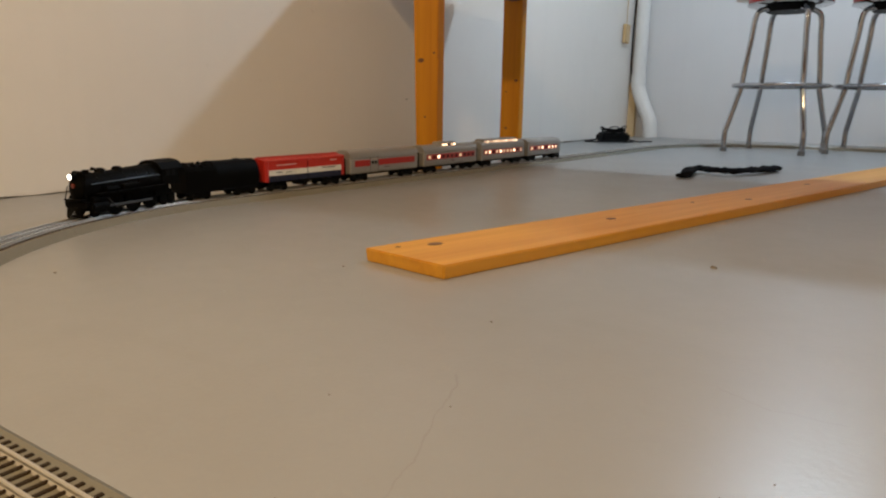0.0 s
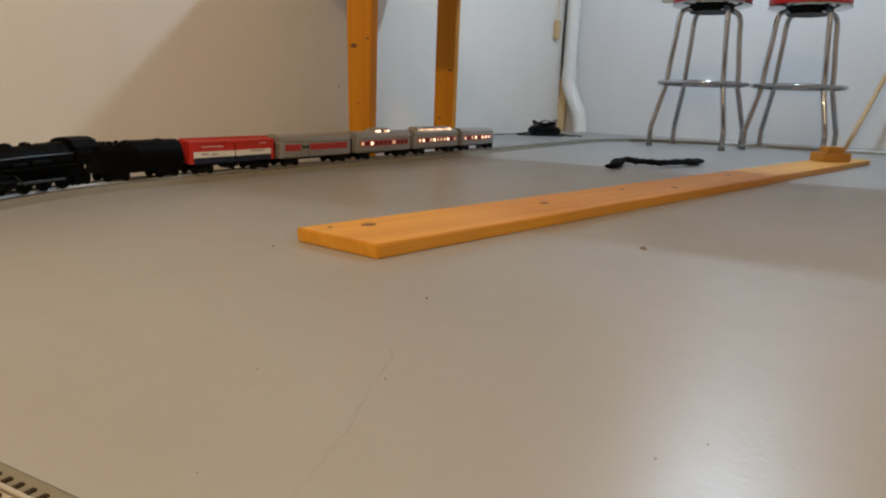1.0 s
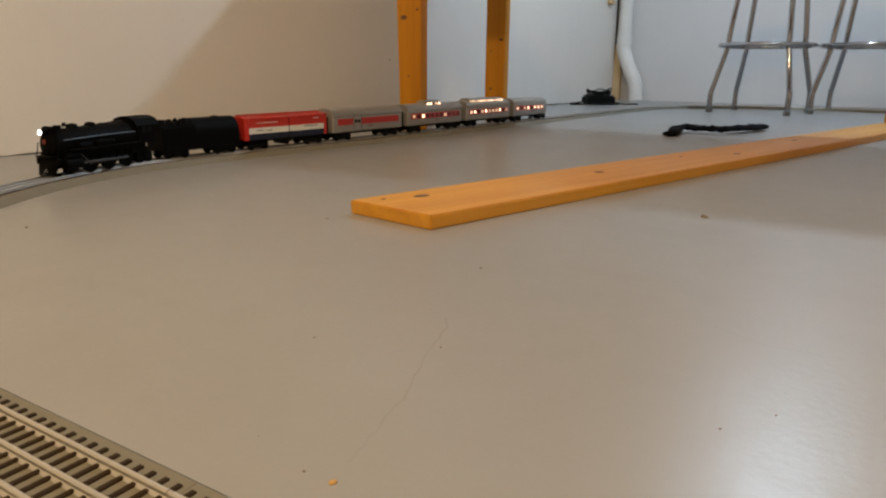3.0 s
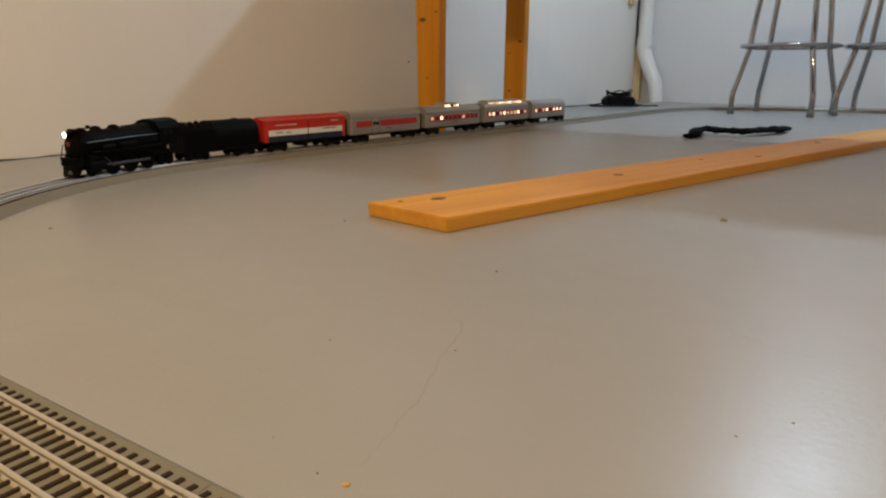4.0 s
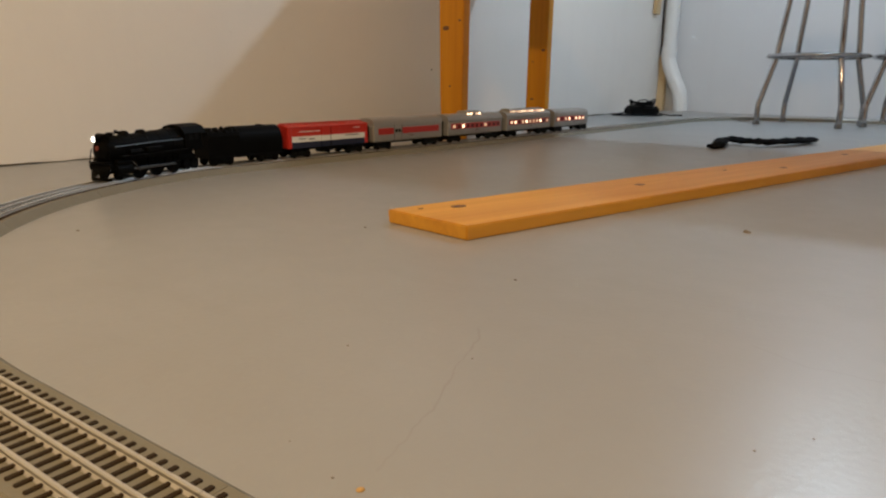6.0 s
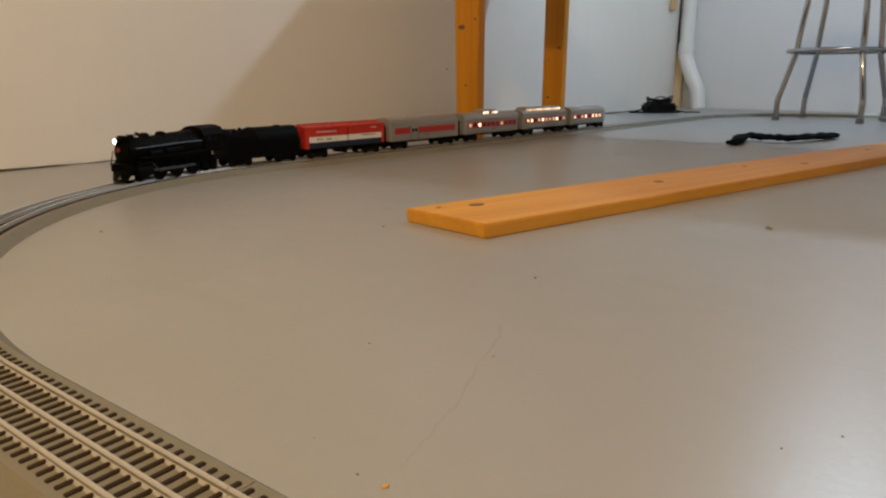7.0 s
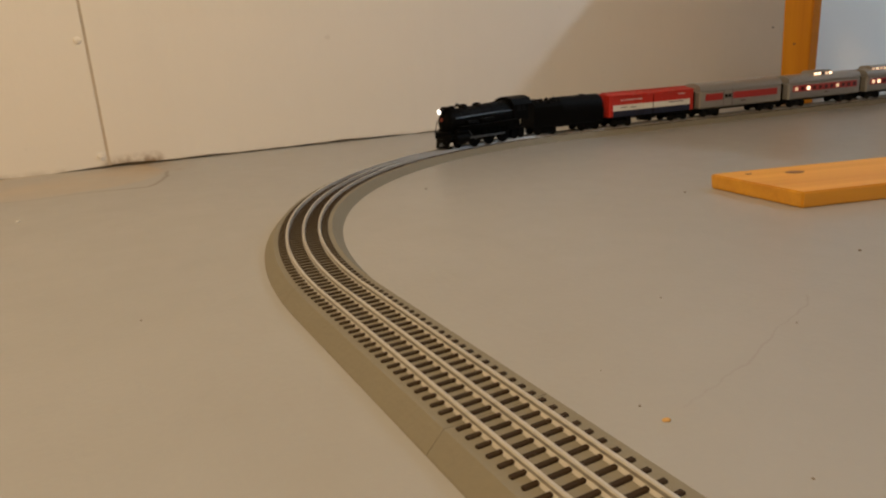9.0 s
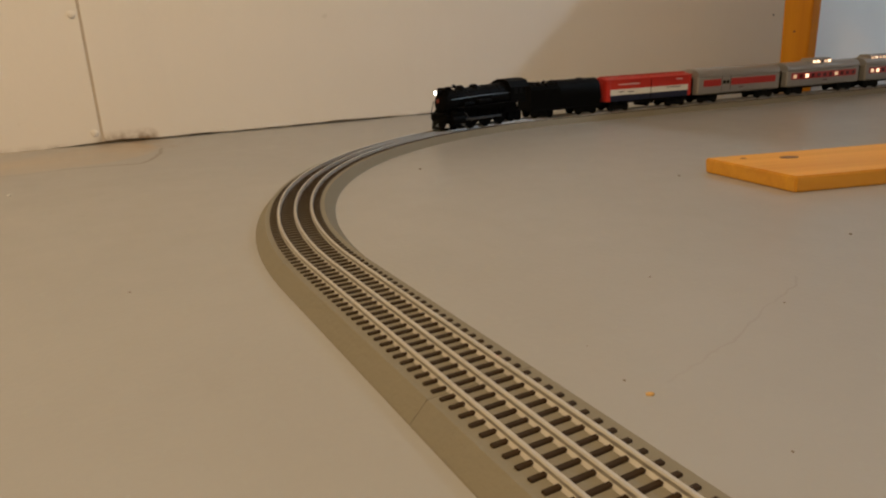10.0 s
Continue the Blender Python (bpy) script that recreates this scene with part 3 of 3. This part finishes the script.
def boxcar(m):
    ob = thing("boxcar", "red, white and blue toy boxcar with a black underframe", "toy boxcar", m)
    h, w = 0.115, 0.0285
    z0, z1, z2, z3 = 0.0200, 0.0325, 0.0445, 0.0635
    part("lower_body", box(-h + 0.010, -w, z0, h - 0.010, w, z1), M_CARBLUE, ob, "dark blue lower band")
    part("middle_body", box(-h + 0.010, -w - 0.0002, z1, h - 0.010, w + 0.0002, z2), M_CARWHITE, ob, "white middle band")
    part("upper_body", box(-h + 0.010, -w, z2, h - 0.010, w, z3), M_CARRED, ob, "red upper band")
    for sx in (-1, 1):
        x0, x1 = sorted((sx * h, sx * (h - 0.010)))
        part("end_wall", box(x0, -w - 0.0003, z0, x1, w + 0.0003, z3, 0.0012), M_CARRED, ob, "red end wall")
        bm = bmesh.new()
        for k in range(6):
            add_box(bm, sx * (h + 0.0006) - 0.0008, -w * 0.85, 0.023 + k * 0.0068, sx * (h + 0.0006) + 0.0008, w * 0.85, 0.025 + k * 0.0068)
        part("end_rib", bm, M_CARRED, ob)
    roof = [(-w - 0.001, z3 - 0.001), (-w - 0.001, z3 + 0.001), (0, z3 + 0.0055), (w + 0.001, z3 + 0.001), (w + 0.001, z3 - 0.001)]
    part("roof", extrude(roof, -h - 0.001, h + 0.001), M_CARRED, ob, "red pitched roof")
    bm = bmesh.new()
    for k in range(13):
        x = -h + 0.006 + k * (2 * h - 0.012) / 12
        add_extrude(bm, [(-w - 0.0005, z3 + 0.0012), (-w - 0.0005, z3 + 0.0018), (0, z3 + 0.0065), (w + 0.0005, z3 + 0.0018), (w + 0.0005, z3 + 0.0012), (0, z3 + 0.0055)], x - 0.0007, x + 0.0007)
    part("roof_rib", bm, M_CARRED, ob)
    part("roof_walk", box(-h, -0.004, z3 + 0.0062, h, 0.004, z3 + 0.0076), M_CARRED, ob)
    for y in (-1, 1):
        door = new("door")
        door.parent = ob
        for a, b, mat in ((z0 + 0.001, z1, M_CARBLUE), (z1, z2, M_CARWHITE), (z2, z3 - 0.002, M_CARRED)):
            part("door_panel", box(-0.026, y * (w + 0.001) - 0.001, a, 0.026, y * (w + 0.001) + 0.001, b, 0.0003), mat, door)
        bm = box(-0.060, y * (w + 0.0014) - 0.0008, z3 - 0.0022, 0.06, y * (w + 0.0014) + 0.0008, z3 - 0.0008)
        part("door_track", bm, M_CARRED, ob)
        part("door_bar", box(-0.0006, y * (w + 0.0022) - 0.0006, z0, 0.0006, y * (w + 0.0022) + 0.0006, z3 - 0.003), M_BLACK, ob)
        for x0, x1, z in ((0.030, 0.086, 0.0535), (-0.090, -0.070, 0.0565)):
            part("marking", box(x0, y * (w + 0.0004) - 0.0003, z, x1, y * (w + 0.0004) + 0.0003, z + 0.0013), M_CARWHITE, ob)
        for x0, x1, z in ((0.070, 0.086, 0.0385), (0.045, 0.06, 0.0375), (-0.085, -0.045, 0.0405)):
            part("marking", box(x0, y * (w + 0.0006) - 0.0003, z, x1, y * (w + 0.0006) + 0.0003, z + 0.0016), M_CARBLUE, ob)
    bm = box(-h, -0.010, 0.0135, h, 0.010, z0, 0.001)
    add_box(bm, -0.05, -0.026, 0.0155, 0.05, 0.026, z0 + 0.0002, 0.001)
    add_box(bm, -0.005, -0.022, 0.005, 0.005, 0.022, 0.016, 0.001)
    add_rod(bm, (-0.02, 0.012, 0.013), (0.005, 0.012, 0.013), 0.004)
    part("underframe", bm, M_BLACK, ob)
    bogie(ob, -0.078)
    bogie(ob, 0.078)
    coupler(ob, h, 1)
    coupler(ob, -h, -1)
    return ob


def coach(m, style):
    """A silver streamlined coach: baggage, dome, lounge dome or observation end."""
    label = {"baggage": "silver toy baggage coach with red side panels", "dome": "silver toy coach with a lit roof dome and red window band",
             "lounge": "silver toy coach with a long roof dome, its sheen drawn as glowing panes", "tail": "silver toy observation coach with a rounded tail"}[style]
    ob = thing("passenger_coach", label, "toy coach", m, "coaches of the toy train")
    h, w = 0.128, 0.0295
    z0, z1 = 0.0180, 0.056
    roofline = [(w, z1), (w * 0.96, z1 + 0.006), (w * 0.80, z1 + 0.0115), (w * 0.5, z1 + 0.0155), (0, z1 + 0.017), (-w * 0.5, z1 + 0.0155), (-w * 0.80, z1 + 0.0115), (-w * 0.96, z1 + 0.006), (-w, z1)]
    side = [(-w * 0.93, z0), (-w, z0 + 0.006)]
    if style == "tail":
        bm = bmesh.new()
        outline = [*roofline, *[(-w, z0 + 0.006), (-w * 0.93, z0), (w * 0.93, z0), (w, z0 + 0.006)]]
        rows = []
        for x, k in ((h, 1), (-h + 0.045, 1), (-h + 0.030, 0.97), (-h + 0.016, 0.87), (-h + 0.006, 0.68), (-h, 0.42)):
            rows.append([bm.verts.new((x, y * k, z0 + (z - z0) * (0.55 + 0.45 * k))) for y, z in outline])
        n = len(outline)
        for a, b in zip(rows, rows[1:]):
            for k in range(n):
                bm.faces.new((a[k], a[(k + 1) % n], b[(k + 1) % n], b[k]))
        bm.faces.new(rows[0])
        bm.faces.new(rows[-1])
        part("body", bm, M_SILVER, ob, "", True)
    else:
        part("body", box(-h, -w, z0, h, w, z1, 0.0025), M_SILVER, ob)
        part("roof", extrude(roofline, -h + 0.001, h - 0.001), M_SILVER, ob, "", True)
    bm = bmesh.new()
    for y in (-1, 1):
        for k in range(5):
            z = z0 + 0.004 + k * 0.0032
            add_box(bm, -h + 0.036, y * (w + 0.0003) - 0.0004, z, h - 0.003, y * (w + 0.0003) + 0.0004, z + 0.0012)
    tagged(part("fluting", bm, M_SILVER, ob), kind="stuff")
    zb0, zb1 = 0.0345, 0.0490
    lit_set = {"baggage": (), "dome": (0, 2, 7), "lounge": (0, 1, 3, 4, 5, 6, 7, 8, 10), "tail": (0, 2, 3, 5, 6, 7)}[style]
    for y in (-1, 1):
        yy = y * (w + 0.0004)
        if style == "baggage":
            for x0, x1 in ((0.060, 0.112), (-0.112, 0.028)):
                part("red_panel", box(x0, yy - 0.0004, zb0, x1, yy + 0.0004, zb1), M_STRIPE, ob, "red painted side panel")
            for x in (0.0385, 0.0495):
                part("window", rod((x, yy - 0.0006, 0.0420), (x, yy + 0.0006, 0.0420), 0.0042, sides=16), M_BLACK, ob, "small dark round window")
            part("door_line", box(0.030, yy - 0.0003, z0 + 0.002, 0.0308, yy + 0.0003, z1 - 0.001), M_BLACK, ob)
            part("door_line", box(0.0572, yy - 0.0003, z0 + 0.002, 0.058, yy + 0.0003, z1 - 0.001), M_BLACK, ob)
        else:
            xe = -h + (0.05 if style == "tail" else 0.014)
            part("window_band", box(xe, yy - 0.0004, zb0, h - 0.014, yy + 0.0004, zb1), M_STRIPE, ob, "red painted window band")
            count = 11 if style != "tail" else 8
            for k in range(count):
                x = h - 0.026 - k * (h - 0.026 - xe - 0.010) / (count - 1)
                part("window", box(x - 0.0054, yy - 0.0008, zb0 + 0.0028, x + 0.0054, yy + 0.0008, zb1 - 0.0034, 0.0003), M_WINDOW_AND_SHEEN if k in lit_set else M_PANE, ob, "lit window" if k in lit_set else "")
        part("emblem", box(-0.012, yy - 0.0003, 0.0280, 0.004, yy + 0.0003, 0.0300), M_PANE, ob)
    if style in ("dome", "lounge"):
        x0, x1 = (-0.032, 0.034) if style == "dome" else (-0.095, 0.10)
        d = [(0.020, z1 + 0.0125), (0.0185, z1 + 0.0190), (0.012, z1 + 0.0235), (-0.012, z1 + 0.0235), (-0.0185, z1 + 0.0190), (-0.020, z1 + 0.0125)]
        dome = part("roof_dome", extrude(d, x0, x1), M_SILVER, ob)
        # on the lounge all panes emit, in place of the tube light's roof highlight
        count = 5 if style == "dome" else 13
        for k in range(count):
            x = x0 + 0.007 + k * (x1 - x0 - 0.014) / (count - 1)
            for y in (-1, 1):
                pane = box(x - 0.0045, -0.0006, -0.0024, x + 0.0045, 0.0006, 0.0024, 0, Matrix.Translation((0, y * 0.0196, z1 + 0.0158)) @ pose(0, 0, 0, y * 13, 0, 0))
                part("dome_window", pane, M_WINDOW_AND_SHEEN if style == "lounge" or k in (0, 1, 3, 4) else M_PANE, dome)
    bm = box(-h + 0.002, -0.012, 0.0125, h - 0.002, 0.012, z0, 0.001)
    part("underframe", bm, M_BLACK, ob)
    part("end_bellows", box(h - 0.001, -0.013, 0.014, h + 0.004, 0.013, 0.055, 0.0015), M_BLACK, ob)
    if style != "tail":
        part("end_bellows", box(-h - 0.004, -0.013, 0.014, -h + 0.001, 0.013, 0.055, 0.0015), M_BLACK, ob)
        coupler(ob, -h, -1)
    coupler(ob, h, 1)
    bogie(ob, -0.088, 0.0084, 0.038)
    bogie(ob, 0.088, 0.0084, 0.038)
    return ob


S_FRONT = 0.840
locomotive(place_on_track(S_FRONT + 0.121, 0.12) @ Matrix.Diagonal((0.94, 0.90, 1.07, 1.0)))
tender(place_on_track(S_FRONT + 0.342, 0.11) @ Matrix.Diagonal((1.03, 0.93, 1.07, 1.0)))
boxcar(place_on_track(S_FRONT + 0.568, 0.156) @ Matrix.Diagonal((1.05, 1.0, 1.07, 1.0)))
for k, style in enumerate(("baggage", "dome", "lounge", "tail")):
    coach(place_on_track(S_FRONT + 0.842 + 0.292 * k, 0.176) @ Matrix.Diagonal((1.045, 1.0, 1.09, 1.0)), style)

# ---- the table whose legs stand by the wall ----
table = thing("work_table", "wooden work table standing on knotty orange pine legs", "table")
part("table_top", box(-1.44, 1.76, 0.725, 0.62, 2.48, 0.75, 0.003), M_TOP, table)
for x0, y0 in ((-1.335, 1.805), (-1.335, 2.372), (0.50, 1.805), (0.50, 2.372)):
    leg = part("leg", box(0, 0, 0, 0.083, 0.038, 0.725, 0.0025, None, 2), M_LEG, table, "knotty orange pine leg")
    leg.location = (x0, y0, 0)
    if x0 < 0 and y0 < 2:
        for v in leg.data.vertices:
            if v.co.x < 0.04:
                v.co.x -= 0.020 * v.co.z / 0.725
for x in (-1.330, 0.505):
    part("side_rail", box(x + 0.03, 1.843, 0.60, x + 0.068, 2.372, 0.724, 0.002), M_TOP, table, "dark brown cross rail")


def knot(parent, x, y, z, r, turn, stretch=1.6):
    """A knot set flush into a board's face; turn sets the face."""
    n = lathe([(r, -0.0015), (r, 0.0003), (r * 0.6, 0.0006), (r * 0.1, 0.0007)], Matrix.Translation((x, y, z)) @ turn @ Matrix.Diagonal((stretch, 1, 1, 1)), 18)
    part("knot", n, M_KNOT, parent)


front = pose(0, 0, 0, 90, 0, 0)
for x, y, z, r in ((-1.318, 1.805, 0.350, 0.007), (-1.266, 1.805, 0.372, 0.0035), (-1.300, 1.805, 0.17, 0.003), (-1.268, 2.372, 0.305, 0.005), (-1.312, 2.372, 0.262, 0.0028), (-1.308, 2.372, 0.120, 0.0042)):
    knot(table, x, y, z, r, front, 1.2 + 90 * r)

# ---- the long board on the floor ----
B0, B1 = Vector((-0.448, 0.663)), Vector((0.238, 3.196))
bd = (B1 - B0).normalized()
board = thing("pine_board", "long orange pine board with knots lying on the floor", "board", pose(B0.x, B0.y, 0, 0, 0, math.degrees(math.atan2(bd.y, bd.x))))
BL = (B1 - B0).length
bm = box(0, 0, 0, BL, 0.146, 0.019, 0.0018, None, 2)
for v in bm.verts:
    if v.co.x < 0.5:
        v.co.x -= 0.13 * v.co.y
    if v.co.z < 0.003:
        # lower edges pulled in, shaped to give a dark contact line at the floor
        v.co.y += 0.001 if v.co.y < 0.07 else -0.001
        v.co.x += 0.001 if v.co.x < 0.5 else -0.001
part("plank", bm, M_BOARD, board)
flat = Matrix.Identity(4)
for x, y, r in ((0.075, 0.106, 0.0085), (0.466, 0.082, 0.0075), (0.93, 0.05, 0.007), (0.78, 0.10, 0.004), (0.02, 0.122, 0.003), (1.35, 0.09, 0.007)):
    knot(board, x, y, 0.019, r, flat, 1.5)

block = thing("wood_block", "small stacked offcuts of pine on the long board", "wood block", pose(0.085, 2.93, 0.019, 0, 0, 40))
part("lower_offcut", box(-0.058, -0.040, 0, 0.058, 0.040, 0.034, 0.003, None, 2), M_BOARD, block)
part("upper_offcut", box(-0.034, -0.034, 0.034, 0.036, 0.030, 0.056, 0.006, None, 2), M_BOARD, block)

# ---- brown tube on the floor behind the leg ----
tube = thing("cardboard_tube", "dark brown hollow tube lying along the wall", "tube", pose(-1.436, 1.80, 0.023))
bm = bmesh.new()
d = Matrix.Translation((0, 0, 0)) @ (Vector((-0.06, 0.46, 0)).to_track_quat("Z", "Y").to_matrix().to_4x4())
add_lathe(bm, [(0.017, 0.03), (0.017, 0.0), (0.0225, 0.0), (0.0230, 0.004), (0.0230, 0.40), (0.0225, 0.404)], d, 24)
part("tube_wall", bm, M_RUST, tube, "", True)

# ---- bar stools ----


def bar_stool(x, y, turn):
    ob = thing("bar_stool", "chrome bar stool with a round red vinyl seat", "stool", pose(x, y, 0, 0, 0, turn), "chrome bar stools")
    zs, zr = 0.691, 0.318
    seat = part("seat", lathe([(0.120, zs), (0.172, zs + 0.004), (0.182, zs + 0.014), (0.185, zs + 0.05), (0.180, zs + 0.075), (0.165, zs + 0.088), (0.12, zs + 0.095), (0.02, zs + 0.098)], sides=40), M_RED, ob, "round red vinyl cushion", True)
    part("trim_ring", lathe([(0.178, zs - 0.001), (0.186, zs + 0.001), (0.187, zs + 0.008), (0.18, zs + 0.010)], sides=40), M_CHROME, seat, "thin chrome band", True)
    part("swivel", lathe([(0.10, zs - 0.03), (0.105, zs - 0.012), (0.11, zs + 0.001)], sides=24), M_BLACK, ob, "black swivel plate")
    for k in range(4):
        a = radians(45 + 90 * k)
        c, s = math.cos(a), math.sin(a)
        bends = ((0.05, zs - 0.018), (0.115, zs - 0.018), (0.150, zs - 0.034), (0.163, zs - 0.075), (0.168, zs - 0.14), (0.186, zr + 0.08), (0.192, zr + 0.01), (0.196, zr - 0.02), (0.206, zr - 0.055), (0.244, 0.125), (0.252, 0.095), (0.252, 0.02))
        pts = smooth_line([(q * c, q * s, z) for q, z in bends], 6)
        leg = part("leg", sweep(pts, 0.0125, 12), M_CHROME, ob, "bent chrome tube", True)
        part("foot_cap", lathe([(0.0165, 0.0), (0.0165, 0.016), (0.013, 0.022)], pose(0.252 * c, 0.252 * s, 0), 14), M_STEEL, leg, "grey rubber foot", True)
    ring = [(0.211 * math.cos(k * math.tau / 48), 0.211 * math.sin(k * math.tau / 48), zr) for k in range(48)]
    bm = sweep(ring, 0.011, 10, True)
    part("foot_ring", bm, M_CHROME, ob, "flat chrome foot ring", True)
    return ob


bar_stool(-0.506, 3.675, -9)
bar_stool(-0.078, 3.847, -9)

# ---- corner: pipe, trim, tag ----
pipe = thing("drain_pipe", "white plastic drain pipe with an elbow in the corner", "pipe")
part("upper_pipe", sweep([(WX + 0.068, BY - 0.06, CZ), (WX + 0.068, BY - 0.06, 0.37)], 0.043, 24), M_PVC, pipe, "", True)
part("elbow", sweep(smooth_line([(WX + 0.068, BY - 0.06, 0.40), (WX + 0.071, BY - 0.06, 0.33), (WX + 0.115, BY - 0.065, 0.22), (WX + 0.165, BY - 0.07, 0.12), (WX + 0.18, BY - 0.07, 0.0)], 5), 0.047, 24), M_PVC, pipe, "", True)
part("collar", sweep([(WX + 0.068, BY - 0.06, 0.36), (WX + 0.068, BY - 0.06, 0.42)], 0.050, 24), M_PVC, pipe, "", True)
tagged(part("trim", box(WX + 0.001, BY - 0.045, 0.0, WX + 0.05, BY - 0.002, 0.36, 0.003), M_STICK), "bare wooden corner strip", "trim", kind="structure")
tag = thing("wall_tag", "small pale wooden tag hanging from a cord by the corner", "tag", pose(WX + 0.014, 4.46, 0.615))
part("tag_body", box(-0.012, -0.036, 0, 0.014, 0.036, 0.12, 0.004), M_STICK, tag)
part("cord", sweep([(0, 0, 0.115), (0.001, 0.002, 0.6), (0, 0, 1.2)], 0.003, 6), M_STICK, tag)

# added black cord that draws the dark line of gap and shade in the corner
cord = thing("corner_gap_shade", "thin dark cord added for the gap and shade in the wall corner", "cable")
part("cable", sweep(smooth_line([(WX + 0.008, BY - 0.012, CZ), (WX + 0.010, BY - 0.014, 1.4), (WX + 0.008, BY - 0.060, 0.7), (WX + 0.012, BY - 0.055, 0.37)], 6), 0.004, 8), M_BLACK, cord)

# ---- power supply, strap, stick, grey panel ----
psu = thing("power_adapter", "black power adapter with a coiled cable on the floor", "adapter", pose(-1.40, 3.86, 0, 0, 0, 48))
part("case", box(-0.09, -0.05, 0, 0.09, 0.05, 0.055, 0.012, None, 3), M_BLACK, psu, "", True)
coil = [((0.075 + 0.012 * math.sin(k * 1.7)) * math.cos(k * 0.42), (0.055 + 0.01 * math.cos(k * 1.1)) * math.sin(k * 0.42), 0.047 + 0.0009 * k + 0.008 * math.sin(k * 0.9)) for k in range(46)]
part("cable_coil", sweep(smooth_line(coil, 2), 0.004, 6), M_BLACK, psu)
part("cable", sweep(smooth_line([(0.06, -0.04, 0.02), (0.14, -0.06, 0.005), (0.19, -0.02, 0.004), (0.24, -0.04, 0.004)], 5), 0.004, 6), M_BLACK, psu)
part("cable", sweep(smooth_line([(-0.07, 0.03, 0.02), (-0.13, 0.05, 0.006), (-0.17, 0.01, 0.005), (-0.12, -0.05, 0.006), (-0.05, -0.07, 0.010), (0.03, -0.075, 0.006), (0.11, -0.04, 0.005)], 5), 0.005, 6), M_BLACK, psu)
part("cable", sweep(smooth_line([(-0.06, -0.03, 0.05), (-0.03, -0.01, 0.083), (0.03, 0.01, 0.088), (0.07, 0.02, 0.06), (0.10, 0.03, 0.012)], 5), 0.0035, 6), M_BLACK, psu)


def cloth_strap():
    """A crumpled strap: a ribbon folded along a wandering line."""
    ob = thing("cloth_strap", "crumpled black cloth strap lying on the floor", "strap")
    line = smooth_line([(-0.540, 2.097, 0.006), (-0.528, 2.123, 0.010), (-0.542, 2.232, 0.016), (-0.532, 2.296, 0.016), (-0.471, 2.263, 0.016), (-0.419, 2.279, 0.016), (-0.378, 2.368, 0.016), (-0.348, 2.453, 0.014), (-0.333, 2.556, 0.012)], 6)
    bm = bmesh.new()
    rows = []
    for i, p in enumerate(line):
        a, b = line[max(0, i - 1)], line[min(len(line) - 1, i + 1)]
        t = (b - a).normalized()
        side = Vector((t.y, -t.x, 0)).normalized()
        wv = 0.021 + 0.007 * noise.noise((i * 0.35, 3.1, 0))
        row = []
        for k in range(9):
            a2 = k * math.tau / 9
            row.append(bm.verts.new(p + side * wv * math.cos(a2) + Vector((0, 0, max(-p.z + 0.0005, (0.009 + 0.007 * noise.noise((i * 0.5, k * 0.9, 1.3))) * math.sin(a2))))))
        rows.append(row)
    for a, b in zip(rows, rows[1:]):
        for k in range(9):
            bm.faces.new((a[k], a[(k + 1) % 9], b[(k + 1) % 9], b[k]))
    bm.faces.new(rows[0])
    bm.faces.new(rows[-1])
    part("webbing", bm, M_CLOTH, ob, "", True)


cloth_strap()
stick = thing("wood_stick", "pale round wooden stick leaning on the wall", "stick")
part("shaft", rod((0.19, 4.30, 0.0), (0.52, 4.66, 0.95), 0.012), M_STICK, stick)
panel = thing("wall_board", "plain grey board hung on the white wall", "board")
part("sheet", box(-0.95, BY - 0.012, 0.86, -0.62, BY - 0.001, 1.35, 0.002), M_GREY, panel)

# ---- small marks on the floor ----


def crumb(x, y, r, material, name, label):
    bm = bmesh.new()
    bmesh.ops.create_icosphere(bm, subdivisions=2, radius=r)
    for v in bm.verts:
        v.co *= 0.75 + 0.5 * noise.noise(v.co * 180 + Vector((x * 9, y * 9, 0)))
        v.co.z = max(0.0, v.co.z * 0.5 + r * 0.2)
    tagged(part(name, bm, material, None, "", True), label, "debris").location = (x, y, 0)


crumb(-0.202, 0.212, 0.0027, M_TAN, "wood_chip", "tiny tan wood chip on the grey floor")
for x, y, r in ((-0.186, 0.941, 0.006), (-1.142, 0.683, 0.006), (-0.861, 0.394, 0.003), (-0.596, 0.64, 0.0025), (-0.318, 0.559, 0.0022), (-0.057, 0.367, 0.0011), (-0.033, 0.401, 0.0011), (-0.263, 0.221, 0.0009), (-0.220, 0.211, 0.0011), (-0.525, -0.017, 0.0014), (-0.461, -0.125, 0.0012), (-0.332, 0.337, 0.0012), (-0.246, 0.374, 0.0012), (-0.134, 0.229, 0.001)):
    crumb(x, y, r, M_GRIT, "dirt_speck", "small dark speck of dirt on the floor")
crumb(-1.053, -0.145, 0.0035, M_CARWHITE, "plaster_crumb", "tiny white plaster crumb on the grey floor")
